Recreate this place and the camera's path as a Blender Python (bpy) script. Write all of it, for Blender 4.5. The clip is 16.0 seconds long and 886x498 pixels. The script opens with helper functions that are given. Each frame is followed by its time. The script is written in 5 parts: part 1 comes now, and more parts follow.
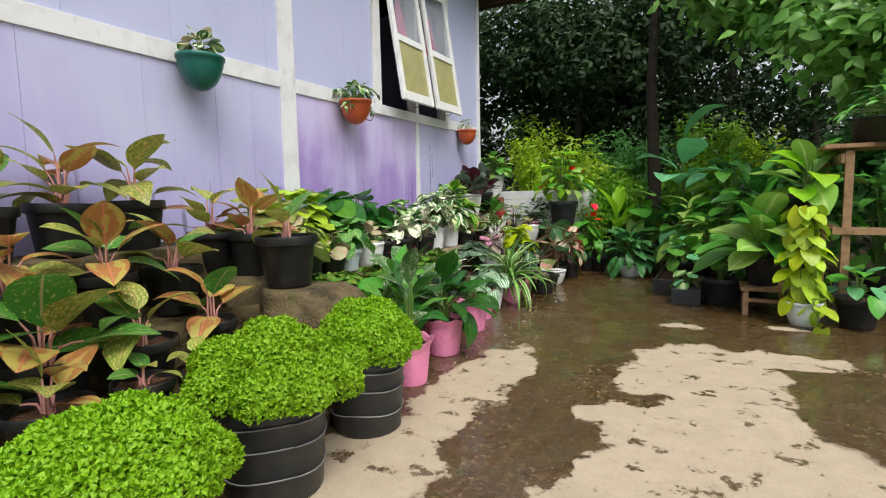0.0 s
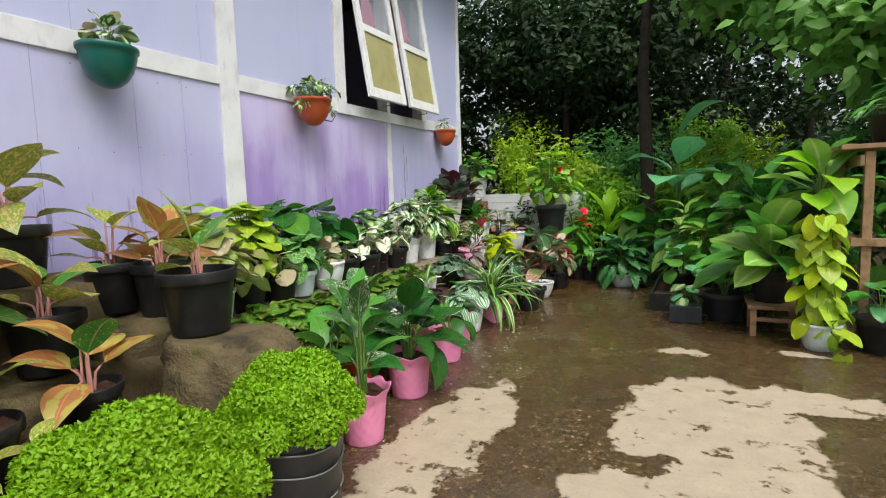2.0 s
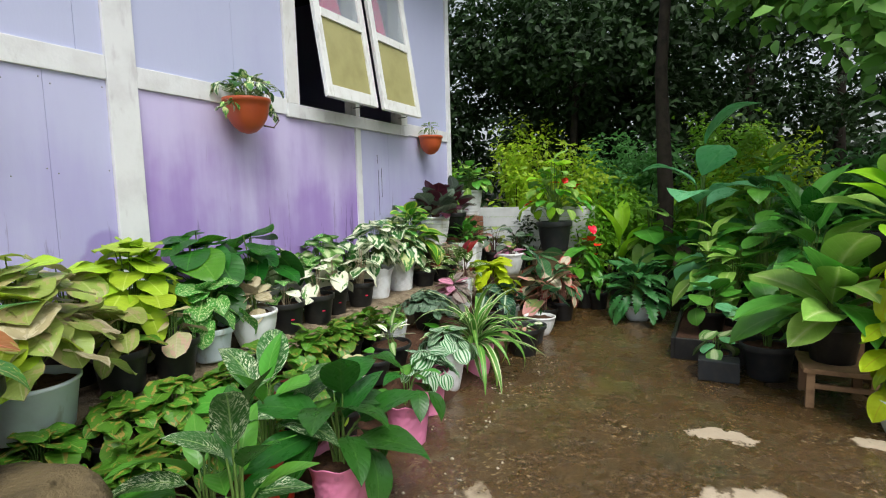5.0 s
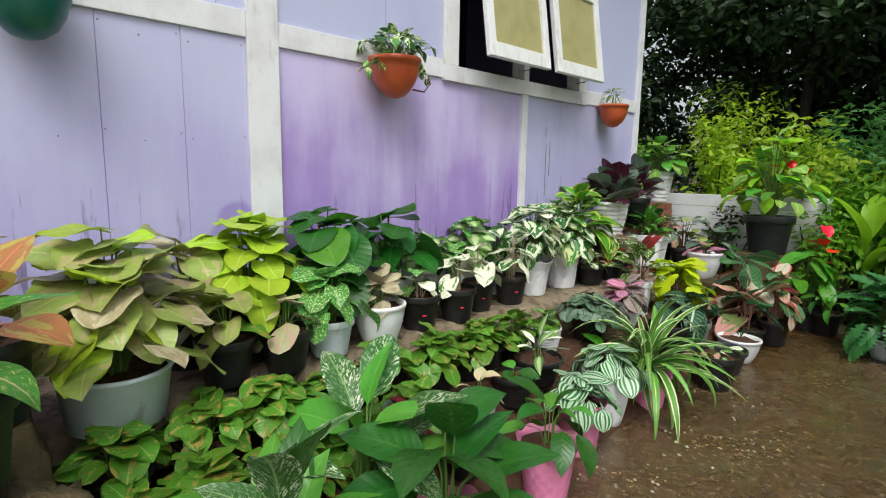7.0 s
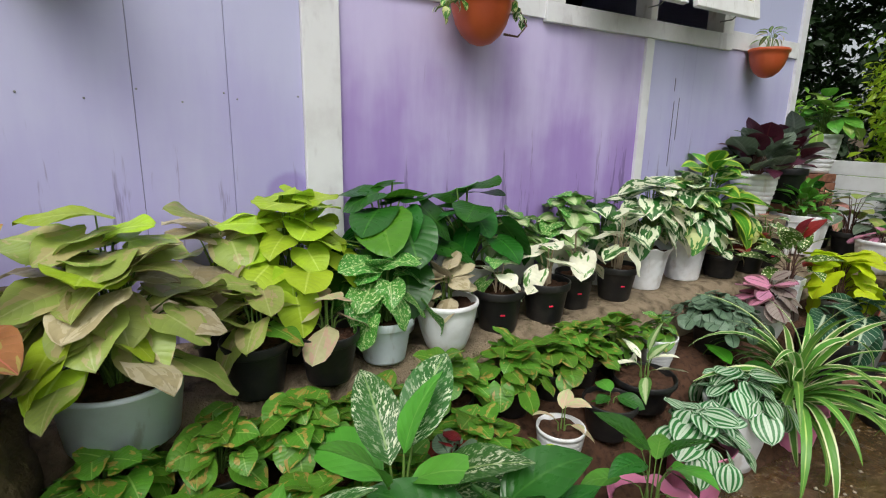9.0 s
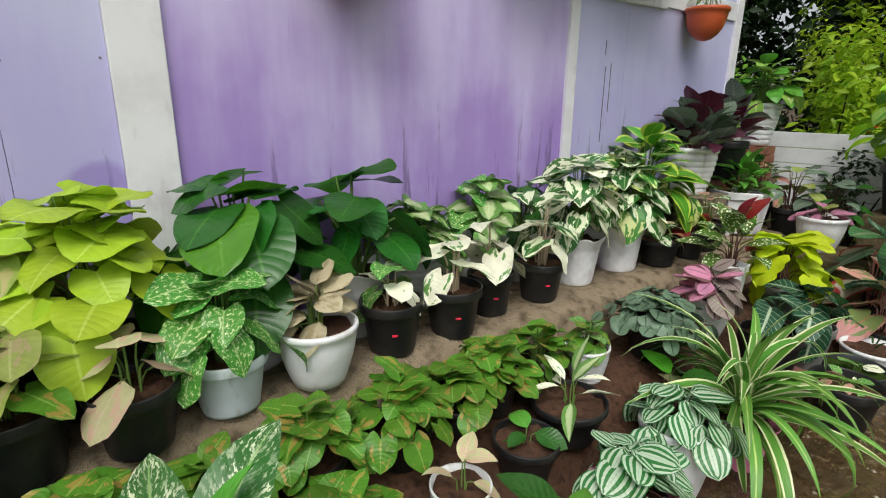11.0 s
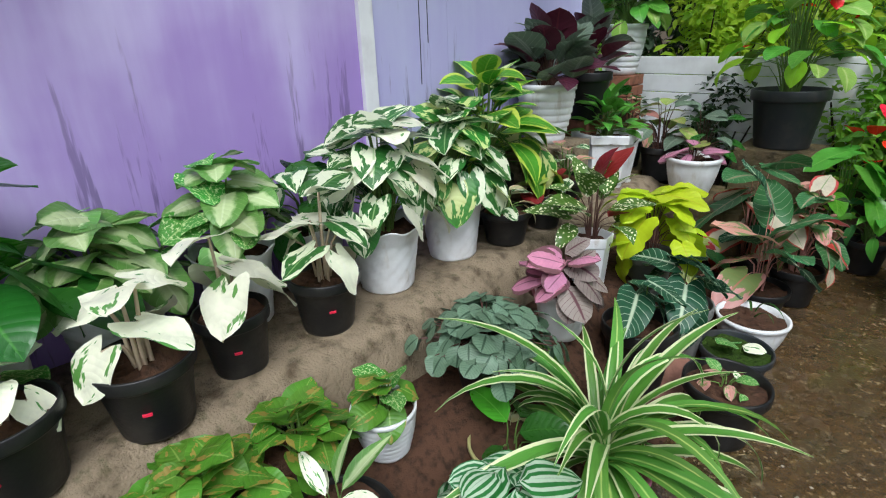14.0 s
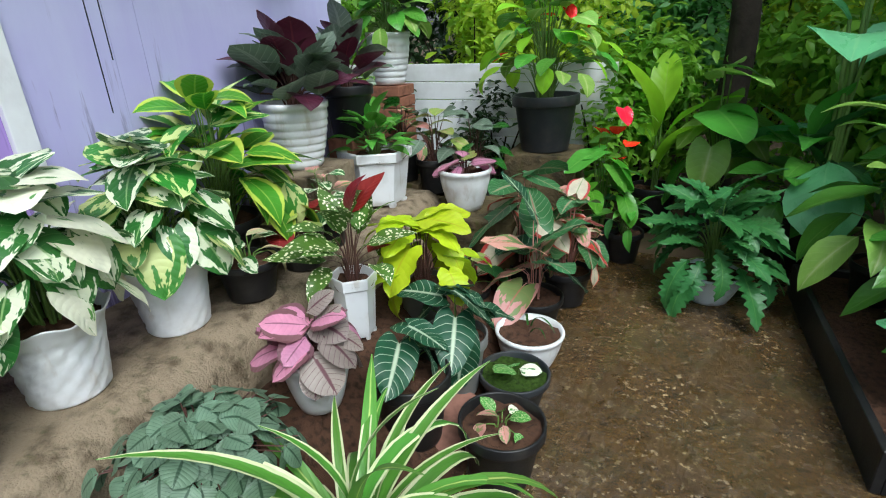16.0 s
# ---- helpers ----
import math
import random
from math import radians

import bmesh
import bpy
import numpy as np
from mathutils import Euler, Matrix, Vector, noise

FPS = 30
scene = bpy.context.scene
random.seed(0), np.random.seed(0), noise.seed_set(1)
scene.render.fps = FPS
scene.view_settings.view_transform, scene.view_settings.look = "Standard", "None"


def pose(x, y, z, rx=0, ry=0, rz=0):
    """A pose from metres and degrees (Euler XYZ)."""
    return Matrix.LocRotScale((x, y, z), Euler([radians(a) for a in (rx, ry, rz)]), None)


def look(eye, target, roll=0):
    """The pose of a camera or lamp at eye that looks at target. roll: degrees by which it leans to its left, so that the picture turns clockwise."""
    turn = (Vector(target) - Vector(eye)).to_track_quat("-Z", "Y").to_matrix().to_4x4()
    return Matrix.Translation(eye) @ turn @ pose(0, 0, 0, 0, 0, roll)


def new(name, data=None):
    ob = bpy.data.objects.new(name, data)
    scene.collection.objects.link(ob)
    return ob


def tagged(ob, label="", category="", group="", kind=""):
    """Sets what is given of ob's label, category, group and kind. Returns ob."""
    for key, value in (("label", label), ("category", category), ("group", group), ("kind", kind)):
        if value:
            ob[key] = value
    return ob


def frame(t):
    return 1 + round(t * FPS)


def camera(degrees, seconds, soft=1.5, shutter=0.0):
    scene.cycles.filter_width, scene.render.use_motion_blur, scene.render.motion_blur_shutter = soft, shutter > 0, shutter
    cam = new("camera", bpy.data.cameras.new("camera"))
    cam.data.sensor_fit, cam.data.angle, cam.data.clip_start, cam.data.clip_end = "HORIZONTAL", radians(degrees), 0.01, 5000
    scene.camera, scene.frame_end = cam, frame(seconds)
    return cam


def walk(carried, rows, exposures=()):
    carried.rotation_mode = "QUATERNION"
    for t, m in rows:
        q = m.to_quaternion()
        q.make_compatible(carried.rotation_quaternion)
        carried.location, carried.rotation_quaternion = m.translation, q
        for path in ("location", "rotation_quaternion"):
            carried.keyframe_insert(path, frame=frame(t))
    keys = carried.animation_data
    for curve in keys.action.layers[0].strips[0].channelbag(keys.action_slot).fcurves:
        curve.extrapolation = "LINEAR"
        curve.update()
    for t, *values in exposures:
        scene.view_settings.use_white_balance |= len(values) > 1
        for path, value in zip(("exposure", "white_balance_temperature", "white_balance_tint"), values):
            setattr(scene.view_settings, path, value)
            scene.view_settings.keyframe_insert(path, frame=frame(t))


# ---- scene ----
cam = camera(80.6, 16.0, soft=1.1)
PATH = [
    (0, (0.359, 0.989, 1.091), (-0.567, 2.75, 0.895), -1.2),
    (0.5, (0.35, 1.147, 1.104), (-0.601, 2.895, 0.902), -1.5),
    (1, (0.345, 1.274, 1.128), (-0.63, 3.007, 0.914), -1.5),
    (1.5, (0.31, 1.398, 1.154), (-0.63, 3.151, 0.947), -1.6),
    (2, (0.257, 1.553, 1.184), (-0.641, 3.328, 0.979), -1.8),
    (2.5, (0.252, 1.709, 1.186), (-0.607, 3.503, 0.974), -2.0),
    (3, (0.244, 1.917, 1.188), (-0.594, 3.724, 1.005), -2.2),
    (3.2, (0.243, 1.999, 1.21), (-0.612, 3.798, 1.028), -1.9),
    (5.3, (0.039, 2.611, 1.347), (-0.926, 4.35, 1.137), -1.4),
    (5.5, (0.017, 2.695, 1.353), (-1.038, 4.381, 1.141), -1.1),
    (6, (0.008, 2.858, 1.373), (-1.219, 4.423, 1.154), -0.5),
    (6.5, (-0.061, 2.954, 1.378), (-1.395, 4.426, 1.142), -0.4),
    (7, (-0.189, 3.064, 1.363), (-1.629, 4.422, 1.074), 0.9),
    (7.5, (-0.306, 3.163, 1.391), (-1.832, 4.404, 1.03), 1.8),
    (8, (-0.408, 3.256, 1.383), (-2.032, 4.36, 1.0), 1.4),
    (8.2, (-0.424, 3.312, 1.408), (-2.08, 4.356, 0.997), 1.8),
    (10.3, (-0.678, 3.757, 1.415), (-2.303, 4.799, 0.89), 1.0),
    (10.5, (-0.702, 3.825, 1.412), (-2.301, 4.902, 0.88), 0.7),
    (11, (-0.766, 3.958, 1.396), (-2.306, 5.114, 0.856), 0.5),
    (11.5, (-0.814, 4.082, 1.403), (-2.307, 5.293, 0.85), 0.4),
    (12, (-0.853, 4.256, 1.396), (-2.331, 5.485, 0.845), 0.0),
    (12.5, (-0.86, 4.408, 1.399), (-2.332, 5.636, 0.831), -0.7),
    (13, (-0.895, 4.538, 1.386), (-2.326, 5.787, 0.759), -1.5),
    (13.5, (-0.962, 4.682, 1.369), (-2.326, 5.966, 0.667), -1.7),
    (14, (-1.045, 4.849, 1.381), (-2.298, 6.21, 0.622), -1.9),
    (14.5, (-1.082, 4.998, 1.397), (-2.219, 6.453, 0.631), -2.2),
    (15, (-1.066, 5.148, 1.401), (-2.091, 6.685, 0.634), -2.3),
    (15.5, (-1.029, 5.25, 1.396), (-1.911, 6.873, 0.629), -2.2),
    (16, (-0.97, 5.308, 1.403), (-1.695, 7.005, 0.634), -2.1),
]
walk(cam, [(t, look(eye, target, roll)) for t, eye, target, roll in PATH], [(0.0, 0.42, 6500, 8), (6.0, 0.42, 6350, 6), (8.0, 0.26, 6400, 8), (10.5, 0.19, 6500, 9), (13.5, 0.28, 5950, 8), (16.0, 0.54, 5800, 4)])

# ---- world, sun ----
world = bpy.data.worlds.new("sky")
scene.world = world
world.use_nodes = True
wn = world.node_tree
wn.nodes.clear()
sky = wn.nodes.new("ShaderNodeTexSky")
sky.sky_type = "NISHITA"
sky.sun_disc = False
sky.sun_elevation, sky.sun_rotation = radians(58), radians(115)
sky.dust_density = 4.0
haze = wn.nodes.new("ShaderNodeHueSaturation")
haze.inputs["Saturation"].default_value = 0.3
bg = wn.nodes.new("ShaderNodeBackground")
bg.inputs["Strength"].default_value = 0.14
wout = wn.nodes.new("ShaderNodeOutputWorld")
wn.links.new(sky.outputs[0], haze.inputs["Color"])
wn.links.new(haze.outputs[0], bg.inputs["Color"])
wn.links.new(bg.outputs[0], wout.inputs["Surface"])
sun_data = bpy.data.lights.new("sun", "SUN")
sun_data.energy, sun_data.angle, sun_data.color = 1.5, radians(28), (1.0, 0.97, 0.92)
sun = new("sun", sun_data)
sun.matrix_world = look((4.0, -2.0, 9.0), (0, 3.2, 0))

# ---- materials ----
MATS = {}


class Nodes:
    """A short way to write a node tree."""

    def __init__(self, name):
        self.mat = bpy.data.materials.new(name)
        self.mat.use_nodes = True
        self.t = self.mat.node_tree
        self.b = self.t.nodes["Principled BSDF"]
        self.out = self.t.nodes["Material Output"]

    def put(self, socket, value):
        if isinstance(value, bpy.types.NodeSocket):
            self.t.links.new(value, socket)
        else:
            socket.default_value = value

    def node(self, kind, **ins):
        n = self.t.nodes.new(kind)
        for k, v in ins.items():
            self.put(n.inputs[k], v)
        return n

    def math(self, op, a, b=0.0, c=0.0):
        n = self.t.nodes.new("ShaderNodeMath")
        n.operation = op
        for i, v in enumerate((a, b, c)):
            self.put(n.inputs[i], v)
        return n.outputs[0]

    def mix(self, f, a, b):
        n = self.t.nodes.new("ShaderNodeMix")
        n.data_type = "RGBA"
        self.put(n.inputs[0], f)
        self.put(n.inputs[6], a if isinstance(a, bpy.types.NodeSocket) else (*a, 1))
        self.put(n.inputs[7], b if isinstance(b, bpy.types.NodeSocket) else (*b, 1))
        return n.outputs[2]

    def step(self, v, lo, hi):
        n = self.t.nodes.new("ShaderNodeMapRange")
        n.interpolation_type = "SMOOTHSTEP"
        self.put(n.inputs[0], v)
        self.put(n.inputs[1], lo)
        self.put(n.inputs[2], hi)
        return n.outputs[0]

    def coord(self, which="Object"):
        return self.t.nodes.new("ShaderNodeTexCoord").outputs[which]

    def place(self):
        return self.t.nodes.new("ShaderNodeNewGeometry").outputs["Position"]

    def scaled(self, vec, sx, sy, sz):
        n = self.node("ShaderNodeMapping", Vector=vec)
        n.inputs["Scale"].default_value = (sx, sy, sz)
        return n.outputs[0]

    def noise(self, vec, scale, detail=4.0, rough=0.55):
        return self.node("ShaderNodeTexNoise", Vector=vec, Scale=scale, Detail=detail, Roughness=rough).outputs["Fac"]

    def xyz(self, vec):
        return self.node("ShaderNodeSeparateXYZ", Vector=vec).outputs

    def bump(self, height, strength=0.3, distance=0.01):
        self.put(self.b.inputs["Normal"], self.node("ShaderNodeBump", Height=height, Strength=strength, Distance=distance).outputs[0])

    def done(self, colour, rough=0.5, spec=0.5, metal=0.0):
        self.put(self.b.inputs["Base Color"], colour if isinstance(colour, bpy.types.NodeSocket) else (*colour, 1))
        self.put(self.b.inputs["Roughness"], rough)
        self.b.inputs["Specular IOR Level"].default_value = spec
        self.b.inputs["Metallic"].default_value = metal
        return self.mat


def wear_material(name, colour, dark, rough=0.5, scale=9.0, amount=0.5, bump=0.15, spec=0.4, stain=None, deep=0.004):
    """Paint, plastic, wood or stone: two scales of noise between a clean and a dirty colour."""
    n = Nodes(name)
    p = n.place()
    a = n.step(n.noise(p, scale, 5), 0.42, 0.75)
    f = n.noise(p, scale * 9, 3)
    c = n.mix(n.math("MULTIPLY", a, amount), colour, dark)
    if stain:
        c = n.mix(n.math("MULTIPLY", n.step(n.noise(n.scaled(p, 1, 1, 0.35), scale * 2.3, 6), 0.56, 0.72), 0.6), c, stain)
    n.bump(n.math("ADD", f, a), bump, deep)
    return n.done(c, n.math("ADD", n.math("MULTIPLY", f, 0.2), rough - 0.1), spec)


def leaf_material(name, colour, second=None, pattern="plain", vein=None, rough=0.38, back=None, amount=0.5, trans=0.22):
    """A leaf's blade. UV x runs across it (0.5 is the midrib), y along it."""
    n = Nodes(name)
    uv = n.xyz(n.coord("UV"))
    u = n.math("ABSOLUTE", n.math("SUBTRACT", n.math("MULTIPLY", uv[0], 2.0), 1.0))
    v = uv[1]
    rnd = n.t.nodes.new("ShaderNodeObjectInfo").outputs["Random"]
    shift = n.node("ShaderNodeCombineXYZ", X=n.math("MULTIPLY", rnd, 37.0), Y=n.math("MULTIPLY", rnd, 11.0))
    vec = n.t.nodes.new("ShaderNodeVectorMath")
    vec.operation = "ADD"
    n.put(vec.inputs[0], n.coord("UV"))
    n.put(vec.inputs[1], shift.outputs[0])
    p = vec.outputs[0]
    c = n.mix(n.noise(p, 3.0), tuple(x * 0.72 for x in colour), tuple(min(1, x * 1.22) for x in colour))
    # pale or dark side veins that sweep forward
    slant = n.math("SUBTRACT", v, n.math("MULTIPLY", u, 0.22))
    wave = n.math("ABSOLUTE", n.math("SINE", n.math("MULTIPLY", slant, 26.0)))
    ribs = n.math("SUBTRACT", 1.0, n.step(wave, 0.0, 0.22))
    mid = n.math("SUBTRACT", 1.0, n.step(u, 0.015, 0.075))
    if second:
        if pattern == "splash":
            m = n.step(n.noise(n.scaled(p, 1.9, 1.0, 1), 1.7, 3, 0.55), 0.62 - amount * 0.3, 0.645 - amount * 0.3)
        elif pattern == "speck":
            m = n.step(n.noise(p, 11.0, 4, 0.75), 0.62 - amount * 0.3, 0.7 - amount * 0.3)
        elif pattern == "fleck":
            lane = n.node("ShaderNodeCombineXYZ", X=n.math("MULTIPLY", u, 5.0), Y=n.math("MULTIPLY", slant, 24.0), Z=n.math("MULTIPLY", rnd, 40.0))
            patch = n.step(n.noise(p, 1.6, 2), 0.40, 0.62)
            m = n.math("MULTIPLY", n.step(n.noise(lane.outputs[0], 1.0, 3, 0.7), 0.50, 0.58), n.math("ADD", 0.15, n.math("MULTIPLY", patch, 0.85)))
        elif pattern == "edge":
            m = n.step(n.math("ADD", u, n.math("MULTIPLY", n.noise(p, 6.0), 0.3)), 1.05 - amount * 0.5, 1.12 - amount * 0.5)
        elif pattern == "centre":
            m = n.math("SUBTRACT", 1.0, n.step(n.math("ADD", u, n.math("MULTIPLY", n.noise(p, 5.0), 0.5)), amount, amount + 0.3))
        elif pattern == "stripe":
            bow = n.math("ADD", n.math("MULTIPLY", u, 17.0), n.math("MULTIPLY", n.math("SUBTRACT", v, 0.5), n.math("SUBTRACT", v, 0.5)))
            m = n.step(n.math("SINE", bow), -0.1, 0.35)
        elif pattern == "veins":
            m = n.math("MAXIMUM", ribs, n.math("SUBTRACT", 1.0, n.step(u, 0.05, 0.14)))
        elif pattern == "dots":
            d = n.node("ShaderNodeTexVoronoi", Vector=n.scaled(p, 4, 9, 1), Scale=1.5)
            m = n.math("SUBTRACT", 1.0, n.step(d.outputs["Distance"], 0.30, 0.40))
        else:
            m = 0.0
        c = n.mix(m, c, second)
    if vein:
        c = n.mix(n.math("MULTIPLY", n.math("MAXIMUM", mid, n.math("MULTIPLY", ribs, 0.22)), 0.7), c, vein)
    hue = n.node("ShaderNodeHueSaturation", Color=c, Value=n.math("ADD", 0.95, n.math("MULTIPLY", rnd, 0.4)), Hue=n.math("ADD", 0.49, n.math("MULTIPLY", rnd, 0.02)))
    c = hue.outputs[0]
    n.bump(n.math("ADD", wave, n.math("MULTIPLY", n.noise(p, 9.0), 0.6)), 0.16, 0.006)
    n.done(c, n.math("ADD", rough - 0.06, n.math("MULTIPLY", n.noise(p, 5.0), 0.15)), 0.45)
    tr = n.node("ShaderNodeBsdfTranslucent", Color=c)
    ms = n.node("ShaderNodeMixShader")
    n.put(ms.inputs[0], trans)
    n.t.links.new(n.b.outputs[0], ms.inputs[1])
    n.t.links.new(tr.outputs[0], ms.inputs[2])
    n.t.links.new(ms.outputs[0], n.out.inputs["Surface"])
    return n.mat


def mass_material(name, colour, dark, rough=0.45, trans=0.25):
    """Leaves of a crown or shrub, varied leaf by leaf."""
    n = Nodes(name)
    rnd = n.t.nodes.new("ShaderNodeNewGeometry").outputs["Random Per Island"]
    c = n.mix(rnd, dark, colour)
    c = n.mix(n.step(n.noise(n.place(), 1.1, 3), 0.35, 0.7), c, tuple(x * 0.75 for x in colour))
    n.done(c, rough, 0.4)
    tr = n.node("ShaderNodeBsdfTranslucent", Color=c)
    ms = n.node("ShaderNodeMixShader")
    n.put(ms.inputs[0], trans)
    n.t.links.new(n.b.outputs[0], ms.inputs[1])
    n.t.links.new(tr.outputs[0], ms.inputs[2])
    n.t.links.new(ms.outputs[0], n.out.inputs["Surface"])
    return n.mat


def wall_material(name, pale, deep, strength, stain=None):
    """Lavender paint on boards, with runs of a deeper older coat and grime, and shade towards the foot put into the
    colour.
    """
    n = Nodes(name)
    p = n.place()
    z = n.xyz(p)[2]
    runs = n.noise(n.scaled(p, 1, 1, 0.16), 3.3, 5, 0.6)
    blot = n.noise(p, 1.7, 4)
    # low puts shade towards the foot into the coat and drip colours
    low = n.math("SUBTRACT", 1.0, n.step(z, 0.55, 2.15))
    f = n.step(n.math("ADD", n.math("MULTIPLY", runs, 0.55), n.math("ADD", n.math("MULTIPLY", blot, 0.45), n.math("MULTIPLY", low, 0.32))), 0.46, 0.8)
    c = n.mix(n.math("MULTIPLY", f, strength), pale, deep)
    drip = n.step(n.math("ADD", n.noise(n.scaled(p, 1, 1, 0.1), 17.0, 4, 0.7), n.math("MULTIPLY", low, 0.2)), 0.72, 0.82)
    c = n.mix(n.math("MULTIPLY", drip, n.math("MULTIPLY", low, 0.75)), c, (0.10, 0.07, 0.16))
    if stain:
        y = n.xyz(p)[1]
        e = n.math("ADD", n.math("POWER", n.math("DIVIDE", n.math("SUBTRACT", y, stain[0]), stain[2]), 2.0), n.math("POWER", n.math("DIVIDE", n.math("SUBTRACT", z, stain[1]), stain[3]), 2.0))
        e = n.math("ADD", e, n.math("MULTIPLY", n.noise(p, 7.0, 4), 0.9))
        c = n.mix(n.math("MULTIPLY", n.math("SUBTRACT", 1.0, n.step(e, 1.1, 1.5)), 0.65), c, (0.27, 0.19, 0.52))
    fine = n.noise(n.scaled(p, 1, 1, 0.3), 60.0, 3)
    n.bump(n.math("ADD", fine, n.math("MULTIPLY", runs, 2.0)), 0.12, 0.004)
    return n.done(c, n.math("ADD", 0.42, n.math("MULTIPLY", blot, 0.2)), 0.35)


def ground_material():
    """Concrete yard: wet and brown, with dry pale patches."""
    n = Nodes("yard_concrete")
    p = n.place()
    warp = n.node("ShaderNodeTexNoise", Vector=p, Scale=2.6, Detail=7.0, Roughness=0.66).outputs["Color"]
    w = n.t.nodes.new("ShaderNodeVectorMath")
    w.operation = "MULTIPLY_ADD"
    n.put(w.inputs[0], warp)
    w.inputs[1].default_value = (0.6, 0.6, 0)
    w.inputs[2].default_value = (-0.3, -0.3, 0)
    q = n.t.nodes.new("ShaderNodeVectorMath")
    q.operation = "ADD"
    n.put(q.inputs[0], p)
    n.put(q.inputs[1], w.outputs[0])
    x, y, _ = n.xyz(q.outputs[0])
    dry = None
    for cx, cy, rx, ry in DRY:
        e = n.math("ADD", n.math("POWER", n.math("DIVIDE", n.math("SUBTRACT", x, cx), rx), 2.0), n.math("POWER", n.math("DIVIDE", n.math("SUBTRACT", y, cy), ry), 2.0))
        e = n.math("SUBTRACT", 1.0, e)
        dry = e if dry is None else n.math("MAXIMUM", dry, e)
    for cx, cy, rx, ry in WET:
        e = n.math("ADD", n.math("POWER", n.math("DIVIDE", n.math("SUBTRACT", x, cx), rx), 2.0), n.math("POWER", n.math("DIVIDE", n.math("SUBTRACT", y, cy), ry), 2.0))
        dry = n.math("MINIMUM", dry, n.math("SUBTRACT", e, 1.0))
    spots = n.step(n.noise(p, 6.5, 5, 0.7), 0.57, 0.62)
    dry = n.math("MULTIPLY", n.step(dry, -0.06, 0.1), n.math("SUBTRACT", 1.0, n.math("MULTIPLY", spots, 0.85)))
    grit = n.noise(p, 70.0, 4, 0.7)
    mott = n.noise(p, 7.0, 6, 0.7)
    pale = n.mix(mott, (0.34, 0.265, 0.175), (0.55, 0.45, 0.33))
    pale = n.mix(n.step(grit, 0.55, 0.75), pale, (0.30, 0.24, 0.17))
    moss = n.step(n.noise(p, 3.0, 6, 0.7), 0.5, 0.68)
    wet = n.mix(mott, (0.038, 0.019, 0.005), (0.165, 0.088, 0.020))
    wet = n.mix(n.math("MULTIPLY", moss, 0.6), wet, (0.075, 0.062, 0.020))
    peb = n.noise(p, 26.0, 6, 0.82)
    worn = n.step(n.noise(p, 1.7, 5, 0.65), 0.46, 0.62)
    chip_glint = n.step(n.noise(p, 34.0, 4, 0.65), 0.58, 0.63)
    # golden specks and pale chips: grit, plus wet glints put into the colour
    wet = n.mix(n.math("MULTIPLY", n.step(peb, 0.54, 0.66), n.math("ADD", 0.18, n.math("MULTIPLY", worn, 0.6))), wet, (0.36, 0.25, 0.10))
    wet = n.mix(n.math("MULTIPLY", chip_glint, n.math("ADD", 0.25, n.math("MULTIPLY", worn, 0.6))), wet, (0.55, 0.43, 0.24))
    wet = n.mix(n.math("MULTIPLY", n.math("SUBTRACT", 1.0, n.step(peb, 0.32, 0.46)), 0.8), wet, (0.016, 0.010, 0.005))
    c = n.mix(dry, wet, pale)
    film = n.step(n.noise(p, 4.0, 5, 0.65), 0.36, 0.62)
    r = n.math("ADD", n.math("MULTIPLY", dry, 0.6), n.math("ADD", 0.10, n.math("MULTIPLY", film, 0.24)))
    relief = n.math("ADD", n.math("MULTIPLY", grit, 0.35), n.math("ADD", n.math("MULTIPLY", peb, 0.8), n.math("MULTIPLY", n.noise(n.scaled(p, 1.5, 0.7, 1), 15.0, 4, 0.6), 2.4)))
    n.bump(n.math("ADD", relief, n.math("MULTIPLY", mott, 1.4)), n.math("SUBTRACT", 0.95, n.math("MULTIPLY", dry, 0.75)), 0.019)
    # standing film of water on the wet parts
    n.put(n.b.inputs["Coat Weight"], n.math("MULTIPLY", n.math("SUBTRACT", 1.0, dry), n.math("ADD", 0.25, n.math("MULTIPLY", film, 0.55))))
    n.b.inputs["Coat Roughness"].default_value = 0.10
    return n.done(c, r, 0.7)


# patches of the yard: centre x, y and radii
DRY = [(0.3, 4.35, 0.46, 0.72), (0.3, 3.4, 0.5, 1.0), (0.55, 2.5, 0.85, 1.2), (0.72, 4.86, 0.48, 0.17), (0.1, 5.59, 0.19, 0.07), (0.9, 5.8, 0.17, 0.08), (-0.85, 3.7, 0.25, 0.85), (-0.85, 2.6, 0.34, 0.75), (0.1, 1.2, 1.4, 1.0)]
WET = [(1.2, 4.05, 0.48, 0.56), (-0.42, 3.1, 0.28, 0.68), (-0.08, 3.85, 0.24, 0.08)]

